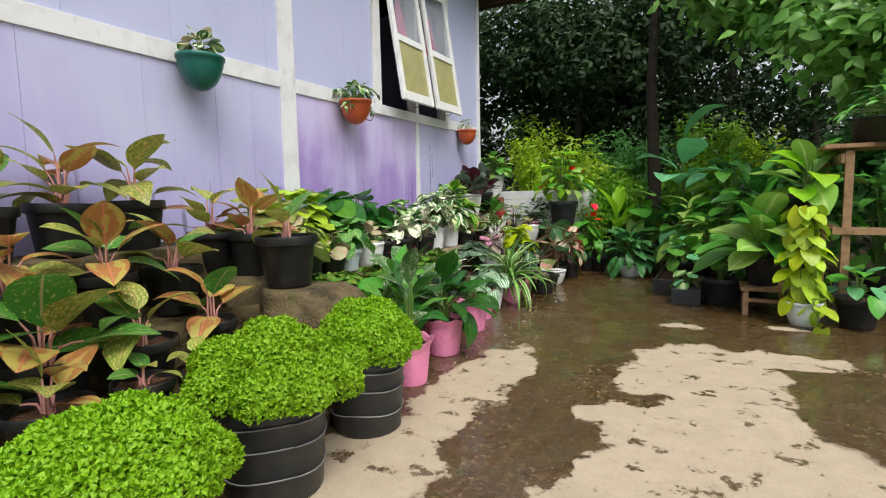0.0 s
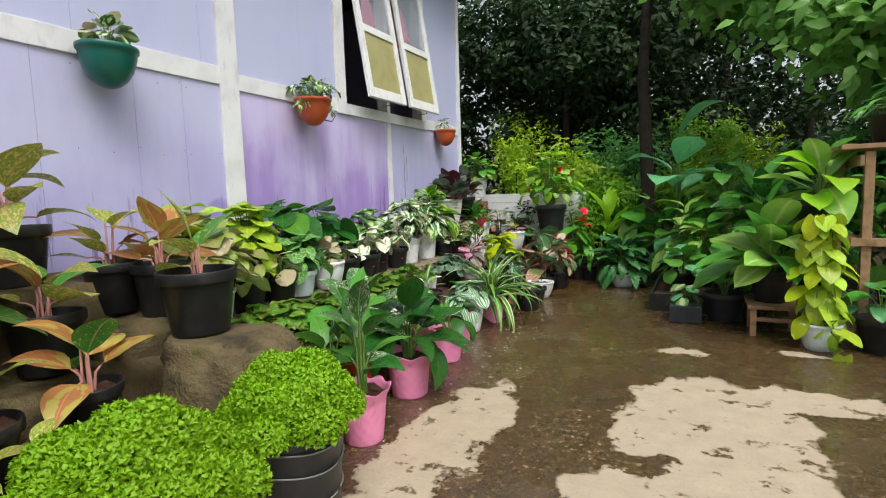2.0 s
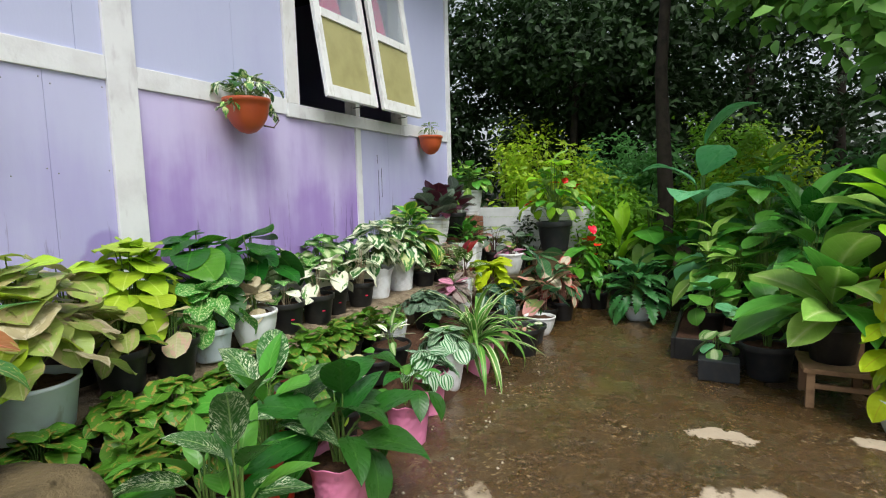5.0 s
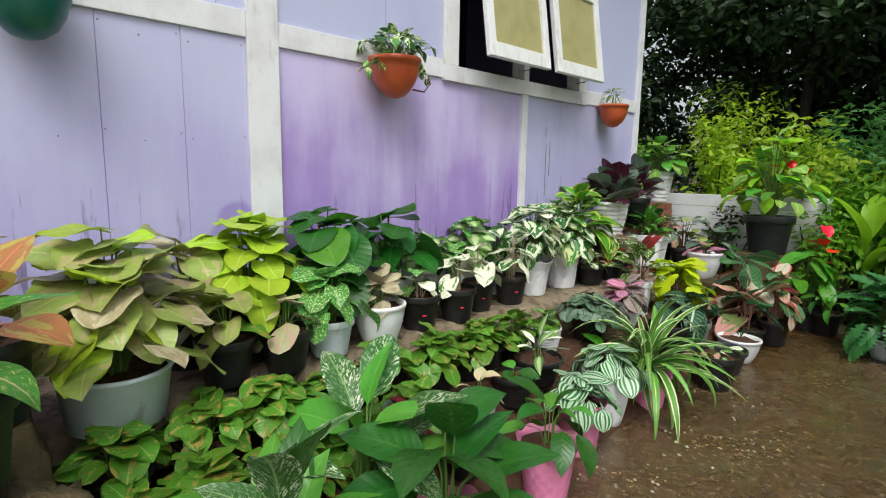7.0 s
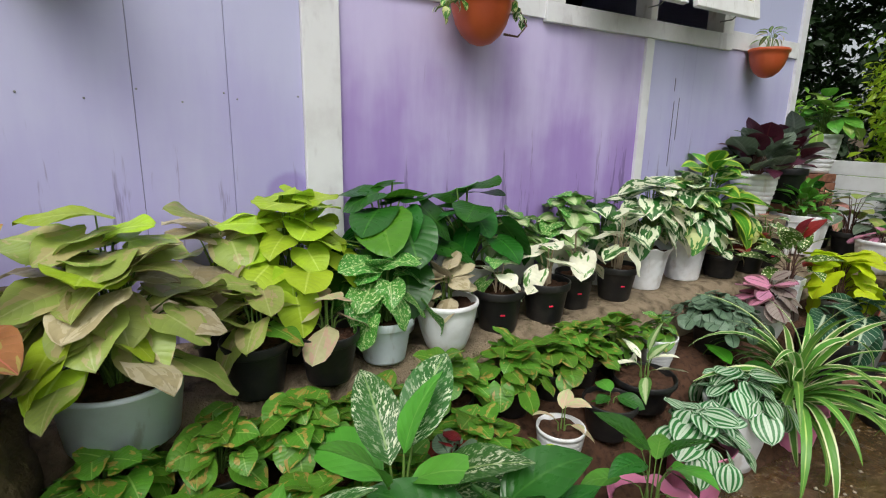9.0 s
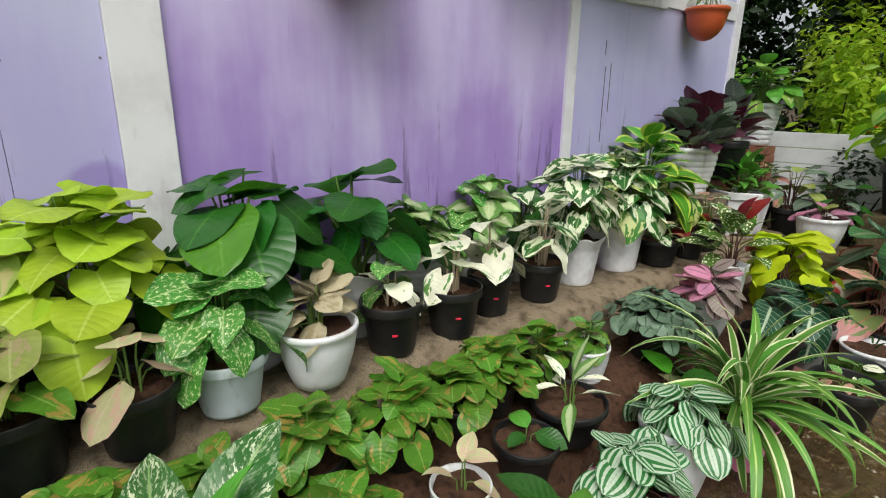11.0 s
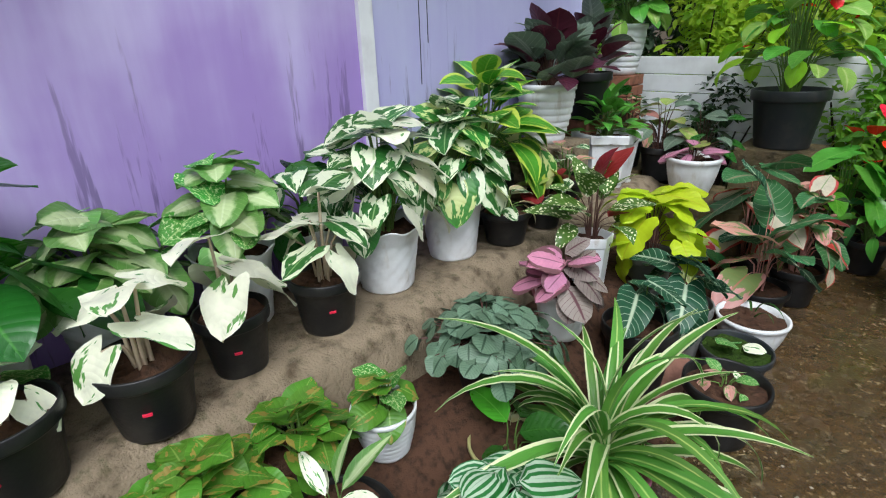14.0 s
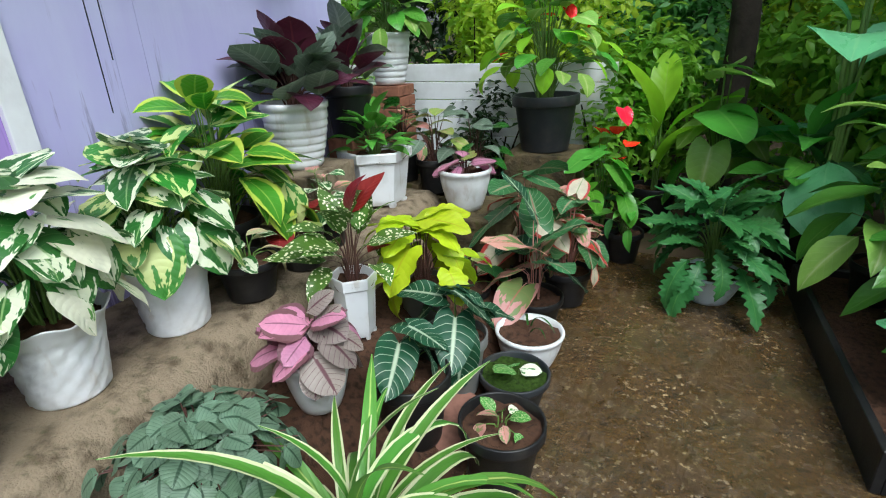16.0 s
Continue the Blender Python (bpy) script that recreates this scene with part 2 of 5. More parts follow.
M = {
    "ground": ground_material(),
    "step": wear_material("rough_concrete", (0.27, 0.21, 0.14), (0.085, 0.06, 0.034), 0.75, 13, 1.0, 0.9, 0.25, (0.08, 0.075, 0.03), 0.009),
    "soil": wear_material("soil", (0.10, 0.050, 0.030), (0.030, 0.018, 0.012), 0.9, 40, 0.9, 1.0, 0.2),
    "black": wear_material("black_plastic", (0.012, 0.012, 0.013), (0.035, 0.032, 0.028), 0.42, 14, 0.7, 0.1, 0.4),
    "charcoal": wear_material("charcoal_plastic", (0.028, 0.032, 0.036), (0.06, 0.055, 0.05), 0.42, 14, 0.6, 0.1, 0.4),
    "white": wear_material("white_plastic", (0.82, 0.83, 0.84), (0.50, 0.48, 0.44), 0.34, 8, 0.5, 0.06, 0.5, (0.52, 0.47, 0.40)),
    "grey_white": wear_material("pale_grey_plastic", (0.72, 0.80, 0.85), (0.54, 0.58, 0.59), 0.36, 8, 0.5, 0.06, 0.5, (0.35, 0.33, 0.28)),
    "grey": wear_material("grey_plastic", (0.20, 0.20, 0.19), (0.11, 0.10, 0.085), 0.5, 9, 0.6, 0.1, 0.4),
    "pink": wear_material("pink_plastic", (0.84, 0.27, 0.47), (0.66, 0.19, 0.36), 0.36, 8, 0.5, 0.06, 0.5, (0.42, 0.14, 0.22)),
    "orange": wear_material("terracotta_plastic", (0.52, 0.095, 0.030), (0.36, 0.06, 0.022), 0.40, 8, 0.5, 0.06, 0.5),
    "green": wear_material("green_plastic", (0.008, 0.12, 0.095), (0.006, 0.075, 0.06), 0.32, 8, 0.5, 0.06, 0.5),
    "red": wear_material("red_plastic", (0.55, 0.045, 0.018), (0.35, 0.03, 0.015), 0.4, 8, 0.5, 0.06, 0.5),
    "wood": wear_material("weathered_wood", (0.36, 0.22, 0.12), (0.15, 0.085, 0.045), 0.7, 12, 0.8, 0.4, 0.3),
    "brick": wear_material("red_brick", (0.30, 0.13, 0.08), (0.16, 0.07, 0.045), 0.85, 22, 0.8, 0.7, 0.2),
    "stone": wear_material("mossy_stone", (0.135, 0.10, 0.05), (0.030, 0.023, 0.013), 0.75, 7, 1.0, 0.8, 0.3, (0.080, 0.090, 0.012), 0.012),
    "bark": wear_material("bark", (0.030, 0.024, 0.018), (0.012, 0.010, 0.008), 0.9, 10, 0.8, 1.0, 0.2, (0.028, 0.034, 0.016)),
    "trim": wear_material("white_trim_paint", (0.78, 0.78, 0.80), (0.60, 0.58, 0.60), 0.5, 6, 0.6, 0.25, 0.35, (0.55, 0.52, 0.55)),
    "sash": wear_material("white_sash_paint", (0.80, 0.80, 0.79), (0.62, 0.60, 0.57), 0.4, 9, 0.5, 0.15, 0.45, (0.48, 0.46, 0.42)),
    "olive": wear_material("olive_panel", (0.40, 0.37, 0.16), (0.30, 0.27, 0.11), 0.4, 5, 0.7, 0.1, 0.45),
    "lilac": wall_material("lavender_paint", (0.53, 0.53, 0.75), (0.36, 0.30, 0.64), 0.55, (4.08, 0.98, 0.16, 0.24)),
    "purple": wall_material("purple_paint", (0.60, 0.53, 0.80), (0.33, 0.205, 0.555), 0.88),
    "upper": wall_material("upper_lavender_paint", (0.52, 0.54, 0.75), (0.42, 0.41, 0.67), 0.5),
    # near-black carries the unlit room's darkness; backing and board splits share it
    "dark": wear_material("unlit_interior_black", (0.012, 0.013, 0.022), (0.02, 0.02, 0.03), 0.8, 3, 0.5, 0.05, 0.2),
    "wire": wear_material("grey_wire", (0.22, 0.22, 0.22), (0.12, 0.11, 0.10), 0.5, 30, 0.5, 0.05, 0.5),
    "roof": wear_material("brown_eave_wood", (0.10, 0.065, 0.045), (0.05, 0.03, 0.02), 0.8, 8, 0.7, 0.3, 0.2),
    "stemgreen": wear_material("green_stem", (0.14, 0.24, 0.05), (0.09, 0.15, 0.04), 0.5, 20, 0.6, 0.1, 0.4),
    "stempink": wear_material("pink_stem", (0.58, 0.28, 0.24), (0.42, 0.16, 0.14), 0.5, 20, 0.6, 0.1, 0.4),
    "stempale": wear_material("pale_stem", (0.50, 0.40, 0.28), (0.34, 0.22, 0.16), 0.5, 20, 0.6, 0.1, 0.4),
    "stemdark": wear_material("dark_stem", (0.10, 0.045, 0.035), (0.05, 0.03, 0.02), 0.5, 20, 0.6, 0.1, 0.4),
    "tag": wear_material("red_tag", (0.75, 0.03, 0.08), (0.6, 0.03, 0.06), 0.4, 20, 0.3, 0.02, 0.4),
    "cloth": wear_material("pink_cloth", (0.70, 0.06, 0.18), (0.50, 0.04, 0.12), 0.8, 30, 0.5, 0.3, 0.1),
    "fence": wear_material("white_fence_paint", (0.84, 0.85, 0.85), (0.62, 0.62, 0.60), 0.6, 5, 0.6, 0.2, 0.3),
}

# leaf colours
L = {
    "aglao_red": leaf_material("aglaonema_red", (0.38, 0.165, 0.055), (0.40, 0.33, 0.08), "splash", (0.66, 0.20, 0.14), amount=0.38),
    "aglao_gold": leaf_material("aglaonema_gold", (0.19, 0.26, 0.035), (0.54, 0.46, 0.14), "speck", (0.55, 0.28, 0.16), amount=0.42),
    "aglao_green": leaf_material("aglaonema_green", (0.06, 0.21, 0.028), (0.46, 0.44, 0.12), "speck", (0.50, 0.38, 0.22), amount=0.2),
    "lime": leaf_material("lime_leaf", (0.36, 0.52, 0.03), None, "plain", (0.55, 0.68, 0.14)),
    "yellow_lime": leaf_material("yellow_lime_leaf", (0.46, 0.60, 0.012), None, "plain", (0.42, 0.40, 0.02)),
    "heart": leaf_material("dark_heart_leaf", (0.022, 0.115, 0.014), None, "plain", (0.07, 0.24, 0.03), rough=0.28),
    "heart_young": leaf_material("young_heart_leaf", (0.075, 0.27, 0.018), None, "plain", (0.15, 0.36, 0.05), rough=0.28),
    "olive_pink": leaf_material("olive_syngonium", (0.27, 0.34, 0.075), (0.36, 0.32, 0.14), "splash", (0.42, 0.45, 0.18), amount=0.25),
    "cream": leaf_material("cream_syngonium", (0.50, 0.49, 0.26), (0.56, 0.40, 0.28), "splash", (0.58, 0.52, 0.34), amount=0.4),
    "fawn": leaf_material("fawn_syngonium", (0.36, 0.30, 0.17), (0.46, 0.40, 0.26), "splash", (0.30, 0.25, 0.15), amount=0.5),
    "green_white": leaf_material("green_white_syngonium", (0.06, 0.27, 0.03), (0.60, 0.70, 0.36), "speck", (0.42, 0.58, 0.22), amount=0.34),
    "pale_vein": leaf_material("pale_veined_syngonium", (0.12, 0.27, 0.055), (0.46, 0.56, 0.28), "centre", (0.58, 0.66, 0.40), amount=0.55),
    "white": leaf_material("white_leaf", (0.76, 0.76, 0.58), (0.10, 0.26, 0.05), "splash", None, amount=0.06, trans=0.15),
    "white_green": leaf_material("white_green_leaf", (0.032, 0.135, 0.022), (0.68, 0.72, 0.52), "splash", (0.3, 0.45, 0.18), amount=0.40),
    "pothos": leaf_material("variegated_pothos", (0.05, 0.22, 0.025), (0.55, 0.62, 0.24), "splash", None, amount=0.38),
    "golden": leaf_material("golden_variegated_leaf", (0.075, 0.29, 0.02), (0.48, 0.60, 0.08), "edge", (0.30, 0.48, 0.08), amount=0.5),
    "small_green": leaf_material("small_syngonium", (0.085, 0.225, 0.018), (0.30, 0.23, 0.05), "splash", (0.26, 0.40, 0.09), amount=0.16),
    "mid_green": leaf_material("mid_green_leaf", (0.095, 0.30, 0.035), None, "plain", (0.17, 0.37, 0.07), rough=0.3),
    "deep_green": leaf_material("deep_green_leaf", (0.026, 0.115, 0.015), None, "plain", (0.06, 0.17, 0.03), rough=0.27),
    "banana": leaf_material("blue_green_broad_leaf", (0.13, 0.39, 0.16), None, "plain", (0.18, 0.42, 0.18), rough=0.27),
    "bright": leaf_material("bright_young_leaf", (0.36, 0.70, 0.03), None, "plain", (0.40, 0.68, 0.08), trans=0.45),
    "pale_green": leaf_material("pale_green_leaf", (0.24, 0.43, 0.07), (0.42, 0.54, 0.16), "centre", (0.45, 0.56, 0.25), amount=0.2),
    "spider": leaf_material("spider_leaf", (0.10, 0.27, 0.035), (0.66, 0.70, 0.40), "edge", None, amount=0.6),
    "spider_mid": leaf_material("spider_centre_leaf", (0.12, 0.30, 0.045), (0.50, 0.62, 0.18), "centre", None, amount=0.18),
    "peperomia": leaf_material("silver_peperomia", (0.145, 0.23, 0.145), (0.035, 0.075, 0.04), "veins", None, rough=0.42),
    "watermelon": leaf_material("watermelon_peperomia", (0.035, 0.19, 0.045), (0.50, 0.62, 0.46), "stripe", None, rough=0.3),
    "rex": leaf_material("rex_begonia", (0.58, 0.24, 0.36), (0.17, 0.075, 0.085), "edge", (0.10, 0.03, 0.045), amount=0.55),
    "rex_dark": leaf_material("rex_begonia_grey", (0.30, 0.25, 0.22), (0.12, 0.05, 0.06), "veins", None),
    "spotted": leaf_material("spotted_begonia", (0.075, 0.16, 0.02), (0.80, 0.80, 0.55), "dots", None),
    "wine": leaf_material("wine_red_leaf", (0.20, 0.012, 0.014), None, "plain", (0.28, 0.03, 0.03)),
    "calathea": leaf_material("calathea_grey_green", (0.12, 0.17, 0.115), (0.24, 0.29, 0.22), "veins", (0.13, 0.18, 0.13)),
    "calathea_wine": leaf_material("calathea_wine", (0.07, 0.012, 0.027), None, "plain", (0.14, 0.03, 0.04)),
    "alocasia": leaf_material("alocasia_veined", (0.020, 0.085, 0.040), (0.42, 0.52, 0.36), "veins", (0.50, 0.58, 0.42)),
    "caladium_red": leaf_material("caladium_red", (0.48, 0.035, 0.035), (0.52, 0.30, 0.26), "edge", (0.6, 0.1, 0.08), amount=0.4),
    "caladium_white": leaf_material("caladium_white", (0.58, 0.52, 0.38), (0.48, 0.06, 0.05), "edge", (0.12, 0.26, 0.06), amount=0.3),
    "caladium_pink": leaf_material("caladium_pink", (0.60, 0.30, 0.25), (0.18, 0.26, 0.08), "splash", (0.55, 0.16, 0.12), amount=0.35),
    "caladium_green": leaf_material("caladium_green", (0.045, 0.16, 0.05), (0.22, 0.36, 0.20), "veins", (0.4, 0.12, 0.1)),
    "spathe": leaf_material("red_spathe", (0.78, 0.012, 0.018), None, "plain", (0.8, 0.05, 0.04), rough=0.2, trans=0.1),
    "fern": leaf_material("fern_leaf", (0.045, 0.17, 0.042), None, "plain", (0.11, 0.25, 0.06)),
    "dieff": leaf_material("white_splashed_leaf", (0.030, 0.125, 0.018), (0.66, 0.72, 0.50), "fleck", (0.30, 0.46, 0.16), amount=0.2),
    "parsley": leaf_material("curly_leaf", (0.17, 0.40, 0.012), None, "plain", None),
}
LM = {
    # leaf colour lowered so that the canopy's shade lies in it
    "shade_dark": mass_material("shade_dark_leaves", (0.032, 0.078, 0.017), (0.010, 0.027, 0.007), 0.6, 0.2),
    "big_leaf": mass_material("broad_tree_leaves", (0.30, 0.58, 0.12), (0.13, 0.34, 0.07), 0.25, 0.4),
    "shrub": mass_material("shrub_leaves", (0.30, 0.58, 0.05), (0.10, 0.30, 0.02), 0.38, 0.5),
    "yellow_shrub": mass_material("yellow_shrub_leaves", (0.52, 0.70, 0.04), (0.22, 0.46, 0.02), 0.38, 0.5),
    "blue_shrub": mass_material("blue_green_shrub_leaves", (0.20, 0.50, 0.13), (0.07, 0.24, 0.06), 0.38, 0.45),
    "moss": mass_material("curly_herb", (0.33, 0.60, 0.014), (0.18, 0.42, 0.006), 0.5, 0.3),
    "grassy": mass_material("low_weeds", (0.10, 0.22, 0.025), (0.04, 0.10, 0.012)),
}


# ---- building helpers ----
def mesh_from(name, verts, faces, material, uvs=None, smooth=True):
    me = bpy.data.meshes.new(name)
    me.from_pydata(verts, [], faces)
    me.materials.append(material)
    if uvs is not None:
        layer = me.uv_layers.new(name="UVMap")
        loops = np.empty(len(me.loops), dtype=np.int32)
        me.loops.foreach_get("vertex_index", loops)
        layer.data.foreach_set("uv", np.asarray(uvs, dtype=np.float32)[loops].ravel())
    me.polygons.foreach_set("use_smooth", [smooth] * len(me.polygons))
    me.update()
    return me


def attach(name, me, parent=None, m=None, label=""):
    ob = new(name, me)
    if parent is not None:
        ob.parent = parent
    if m is not None:
        ob.matrix_basis = m
    if label:
        ob["label"] = label
    return ob


def part(name, bm, material, parent=None, label="", m=None, smooth=False):
    me = bpy.data.meshes.new(name)
    bm.to_mesh(me)
    bm.free()
    me.materials.append(material)
    if smooth:
        me.polygons.foreach_set("use_smooth", [True] * len(me.polygons))
    return attach(name, me, parent, m, label)


def box(x0, x1, y0, y1, z0, z1, bevel=0.0, jitter=0.0):
    bm = bmesh.new()
    bmesh.ops.create_cube(bm, size=1.0, matrix=Matrix.LocRotScale(((x0 + x1) / 2, (y0 + y1) / 2, (z0 + z1) / 2), None, (x1 - x0, y1 - y0, z1 - z0)))
    if bevel:
        bmesh.ops.bevel(bm, geom=bm.edges[:], offset=bevel, segments=2, affect="EDGES", profile=0.6)
    return bm


def lathe(profile, seg=36, wave=0, wave_r=0.0, wave_z=0.0, squash=1.0):
    """Turn a profile of (radius, z, how far the rim's waves reach it)."""
    verts, faces = [], []
    for r, z, k in profile:
        for i in range(seg):
            a = 2 * math.pi * i / seg
            c = math.cos(wave * a) * k
            rr = r * (1 + wave_r * c)
            verts.append((rr * math.cos(a), rr * math.sin(a) * squash, z + wave_z * c))
    for j in range(len(profile) - 1):
        for i in range(seg):
            i2 = (i + 1) % seg
            faces.append((j * seg + i, j * seg + i2, (j + 1) * seg + i2, (j + 1) * seg + i))
    faces.append(tuple(reversed(range(seg))))
    return verts, faces


def tube(points, r0, r1, seg=6):
    verts, faces = [], []
    n = len(points)
    for i, p in enumerate(points):
        p = Vector(p)
        d = (Vector(points[min(i + 1, n - 1)]) - Vector(points[max(i - 1, 0)])).normalized()
        a = d.orthogonal().normalized()
        b = d.cross(a)
        r = r0 + (r1 - r0) * i / (n - 1)
        for k in range(seg):
            t = 2 * math.pi * k / seg
            verts.append(tuple(p + a * (r * math.cos(t)) + b * (r * math.sin(t))))
    for i in range(n - 1):
        for k in range(seg):
            k2 = (k + 1) % seg
            faces.append((i * seg + k, i * seg + k2, (i + 1) * seg + k2, (i + 1) * seg + k))
    return verts, faces


def join(chunks):
    verts, faces = [], []
    for v, f in chunks:
        o = len(verts)
        verts += v
        faces += [tuple(i + o for i in q) for q in f]
    return verts, faces


# ---- leaves ----
def shape_lance(s):
    return 0.20 * math.sin(math.pi * min(1, s ** 0.8)) ** 0.85


def shape_oval(s):
    return 0.33 * math.sin(math.pi * s ** 0.85) ** 0.7


def shape_round(s):
    return 0.46 * math.sin(math.pi * s ** 0.8) ** 0.55


def shape_heart(s):
    return 0.42 * math.sin(math.pi * (0.14 + 0.86 * s) ** 0.75) ** 0.68


def shape_arrow(s):
    return 0.44 * math.sin(math.pi * (0.12 + 0.88 * s) ** 0.72) ** 0.68


def shape_strap(s):
    return 0.028 * (0.75 + 0.25 * math.sin(math.pi * s)) * (1 - s ** 4)


def shape_paddle(s):
    return 0.22 * math.sin(math.pi * s ** 1.25) ** 0.75


def shape_lobed(s):
    return 0.30 * math.sin(math.pi * s ** 0.85) ** 0.7 * (0.38 + 0.62 * abs(math.sin(8.5 * math.pi * s)))


def shape_toothed(s):
    return 0.40 * math.sin(math.pi * (0.1 + 0.9 * s) ** 0.8) ** 0.7 * (0.80 + 0.20 * abs(math.sin(4 * math.pi * s)))


SHAPES = {  # outline, lobe behind the stalk, droop in degrees, fold, ruffle, steps along
    "lance": (shape_lance, 0.0, 45, 0.25, 0.015, 8),
    "oval": (shape_oval, 0.02, 40, 0.18, 0.02, 7),
    "round": (shape_round, 0.12, 30, -0.08, 0.025, 7),
    "heart": (shape_heart, 0.24, 26, 0.08, 0.025, 8),
    "arrow": (shape_arrow, 0.30, 22, 0.10, 0.05, 8),
    "strap": (shape_strap, 0.0, 120, 0.5, 0.0, 12),
    "paddle": (shape_paddle, 0.0, 50, 0.25, 0.02, 9),
    "lobed": (shape_lobed, 0.02, 55, 0.12, 0.03, 26),
    "toothed": (shape_toothed, 0.20, 45, 0.08, 0.04, 14),
    "spear": (shape_lance, 0.0, 15, 0.35, 0.01, 7),
}
LEAVES = {}


def leaf_mesh(shape, colour, variant):
    """A blade one metre long: it starts at the origin, points along y and bends down."""
    key = (shape, colour, variant)
    if key in LEAVES:
        return LEAVES[key]
    f, lobe, droop, fold, ruffle, steps = SHAPES[shape]
    droop = radians(droop * (0.55 + 0.45 * variant))
    rng = random.Random(variant * 17 + len(shape))
    twist = rng.uniform(-0.4, 0.4)
    cols = (-1.0, -0.78, -0.42, 0.0, 0.42, 0.78, 1.0) if lobe > 0.05 else (-1.0, -0.55, 0.0, 0.55, 1.0)
    verts, uvs, faces = [], [], []
    y = z = 0.0
    for j in range(steps + 1):
        s = j / steps
        a = -droop * s ** 1.3
        if j:
            y += math.cos(a) / steps
            z += math.sin(a) / steps
        w = max(f(s), 0.002)
        for u in cols:
            back = lobe * (1 - s) ** 2.4 * 1.35 * abs(u) ** 0.9 * (1 - 0.5 * abs(u) ** 4)
            h = fold * abs(u) * w + ruffle * math.sin(9 * s + 3 * u + variant * 2) * abs(u)
            verts.append((u * w, y - back, z + h - 0.25 * back + twist * u * w * s))
            uvs.append((u * 0.5 + 0.5, s))
    k = len(cols)
    for j in range(steps):
        for i in range(k - 1):
            faces.append((j * k + i, j * k + i + 1, (j + 1) * k + i + 1, (j + 1) * k + i))
    LEAVES[key] = mesh_from("leaf", verts, faces, L[colour], uvs)
    return LEAVES[key]


def grow(parent, rng, z0, n, shape, colours, size, height, spread, pitch=(35, -25), stem="stemgreen", lean=(0, 0), width=1.0, thick=0.004, floor=0.0, up=0.0):
    """A rosette of stalked leaves from the soil at height z0. height and spread: how high and how far out the blades begin."""
    stalks = []
    for i in range(n):
        k = (i + 0.5) / n
        az = i * 2.39996 + rng.uniform(-0.5, 0.5)
        out = spread * (0.10 + 0.90 * k) * rng.uniform(0.8, 1.15)
        top = z0 + height * (1 - 0.75 * k ** 1.2) * rng.uniform(0.78, 1.12) + floor
        d = Vector((math.cos(az), math.sin(az), 0))
        tip = Vector((lean[0], lean[1], 0)) * (top - z0) + d * out + Vector((0, 0, top))
        root = d * (0.012 + 0.1 * spread * rng.random()) + Vector((0, 0, z0))
        bend = (root + tip) / 2 + Vector((0, 0, 0.12 * height)) - d * out * 0.18
        if stem:
            pts = [root, (root + bend) / 2 + Vector((0, 0, 0.03 * height)), bend, (bend + tip) / 2 + Vector((0, 0, 0.02 * height)), tip]
            stalks.append(tube(pts, thick, thick * 0.6, 5))
        p = pitch[0] + (pitch[1] - pitch[0]) * k + rng.uniform(-22, 22)
        sz = size * rng.uniform(0.75, 1.15)
        colour = colours[rng.randrange(len(colours))]
        m = Matrix.LocRotScale(tip, None, None) @ Matrix.Rotation(az - math.pi / 2 + rng.uniform(-0.7, 0.7) * (2.6 if k < 0.3 and n > 12 else 1), 4, "Z") @ Matrix.Rotation(radians(p), 4, "X") @ Matrix.Rotation(rng.uniform(-0.35, 0.35), 4, "Y") @ Matrix.Diagonal((sz * width, sz, sz, 1))
        attach("leaf", leaf_mesh(shape, colour, rng.randrange(3)), parent, m)
    if len(stalks) > 30:
        v, f = join(stalks)
        tagged(attach("stalk_growth", mesh_from("stalk_growth", v, f, M[stem]), parent), "", "", "", "stuff")
    else:
        for v, f in stalks:
            attach("stem", mesh_from("stem", v, f, M[stem]), parent)


def trail(parent, rng, start, end, n, shape, colours, size, stem="stemgreen", spread=0.05, outward=False):
    """A creeping or climbing shoot with leaves along it."""
    a, b = Vector(start), Vector(end)
    pts = [a.lerp(b, i / 8) + Vector((rng.uniform(-1, 1), rng.uniform(-1, 1), 0)) * spread * 0.4 for i in range(9)]
    v, f = tube(pts, 0.006, 0.004, 5)
    attach("stem", mesh_from("stem", v, f, M[stem]), parent)
    for i in range(n):
        p = a.lerp(b, i / max(1, n - 1)) + Vector((rng.uniform(-1, 1), rng.uniform(-1, 1), rng.uniform(-0.3, 0.3))) * spread
        az = math.atan2(p.y, p.x) - math.pi / 2 + rng.uniform(-0.5, 0.5) if outward else rng.uniform(0, 6.28)
        sz = size * rng.uniform(0.7, 1.15)
        m = Matrix.Translation(p) @ Matrix.Rotation(az, 4, "Z") @ Matrix.Rotation(radians(rng.uniform(-65, -15)), 4, "X") @ Matrix.Diagonal((sz, sz, sz, 1))
        attach("leaf", leaf_mesh(shape, colours[rng.randrange(len(colours))], rng.randrange(3)), parent, m)


# ---- pots ----
POTS = {}


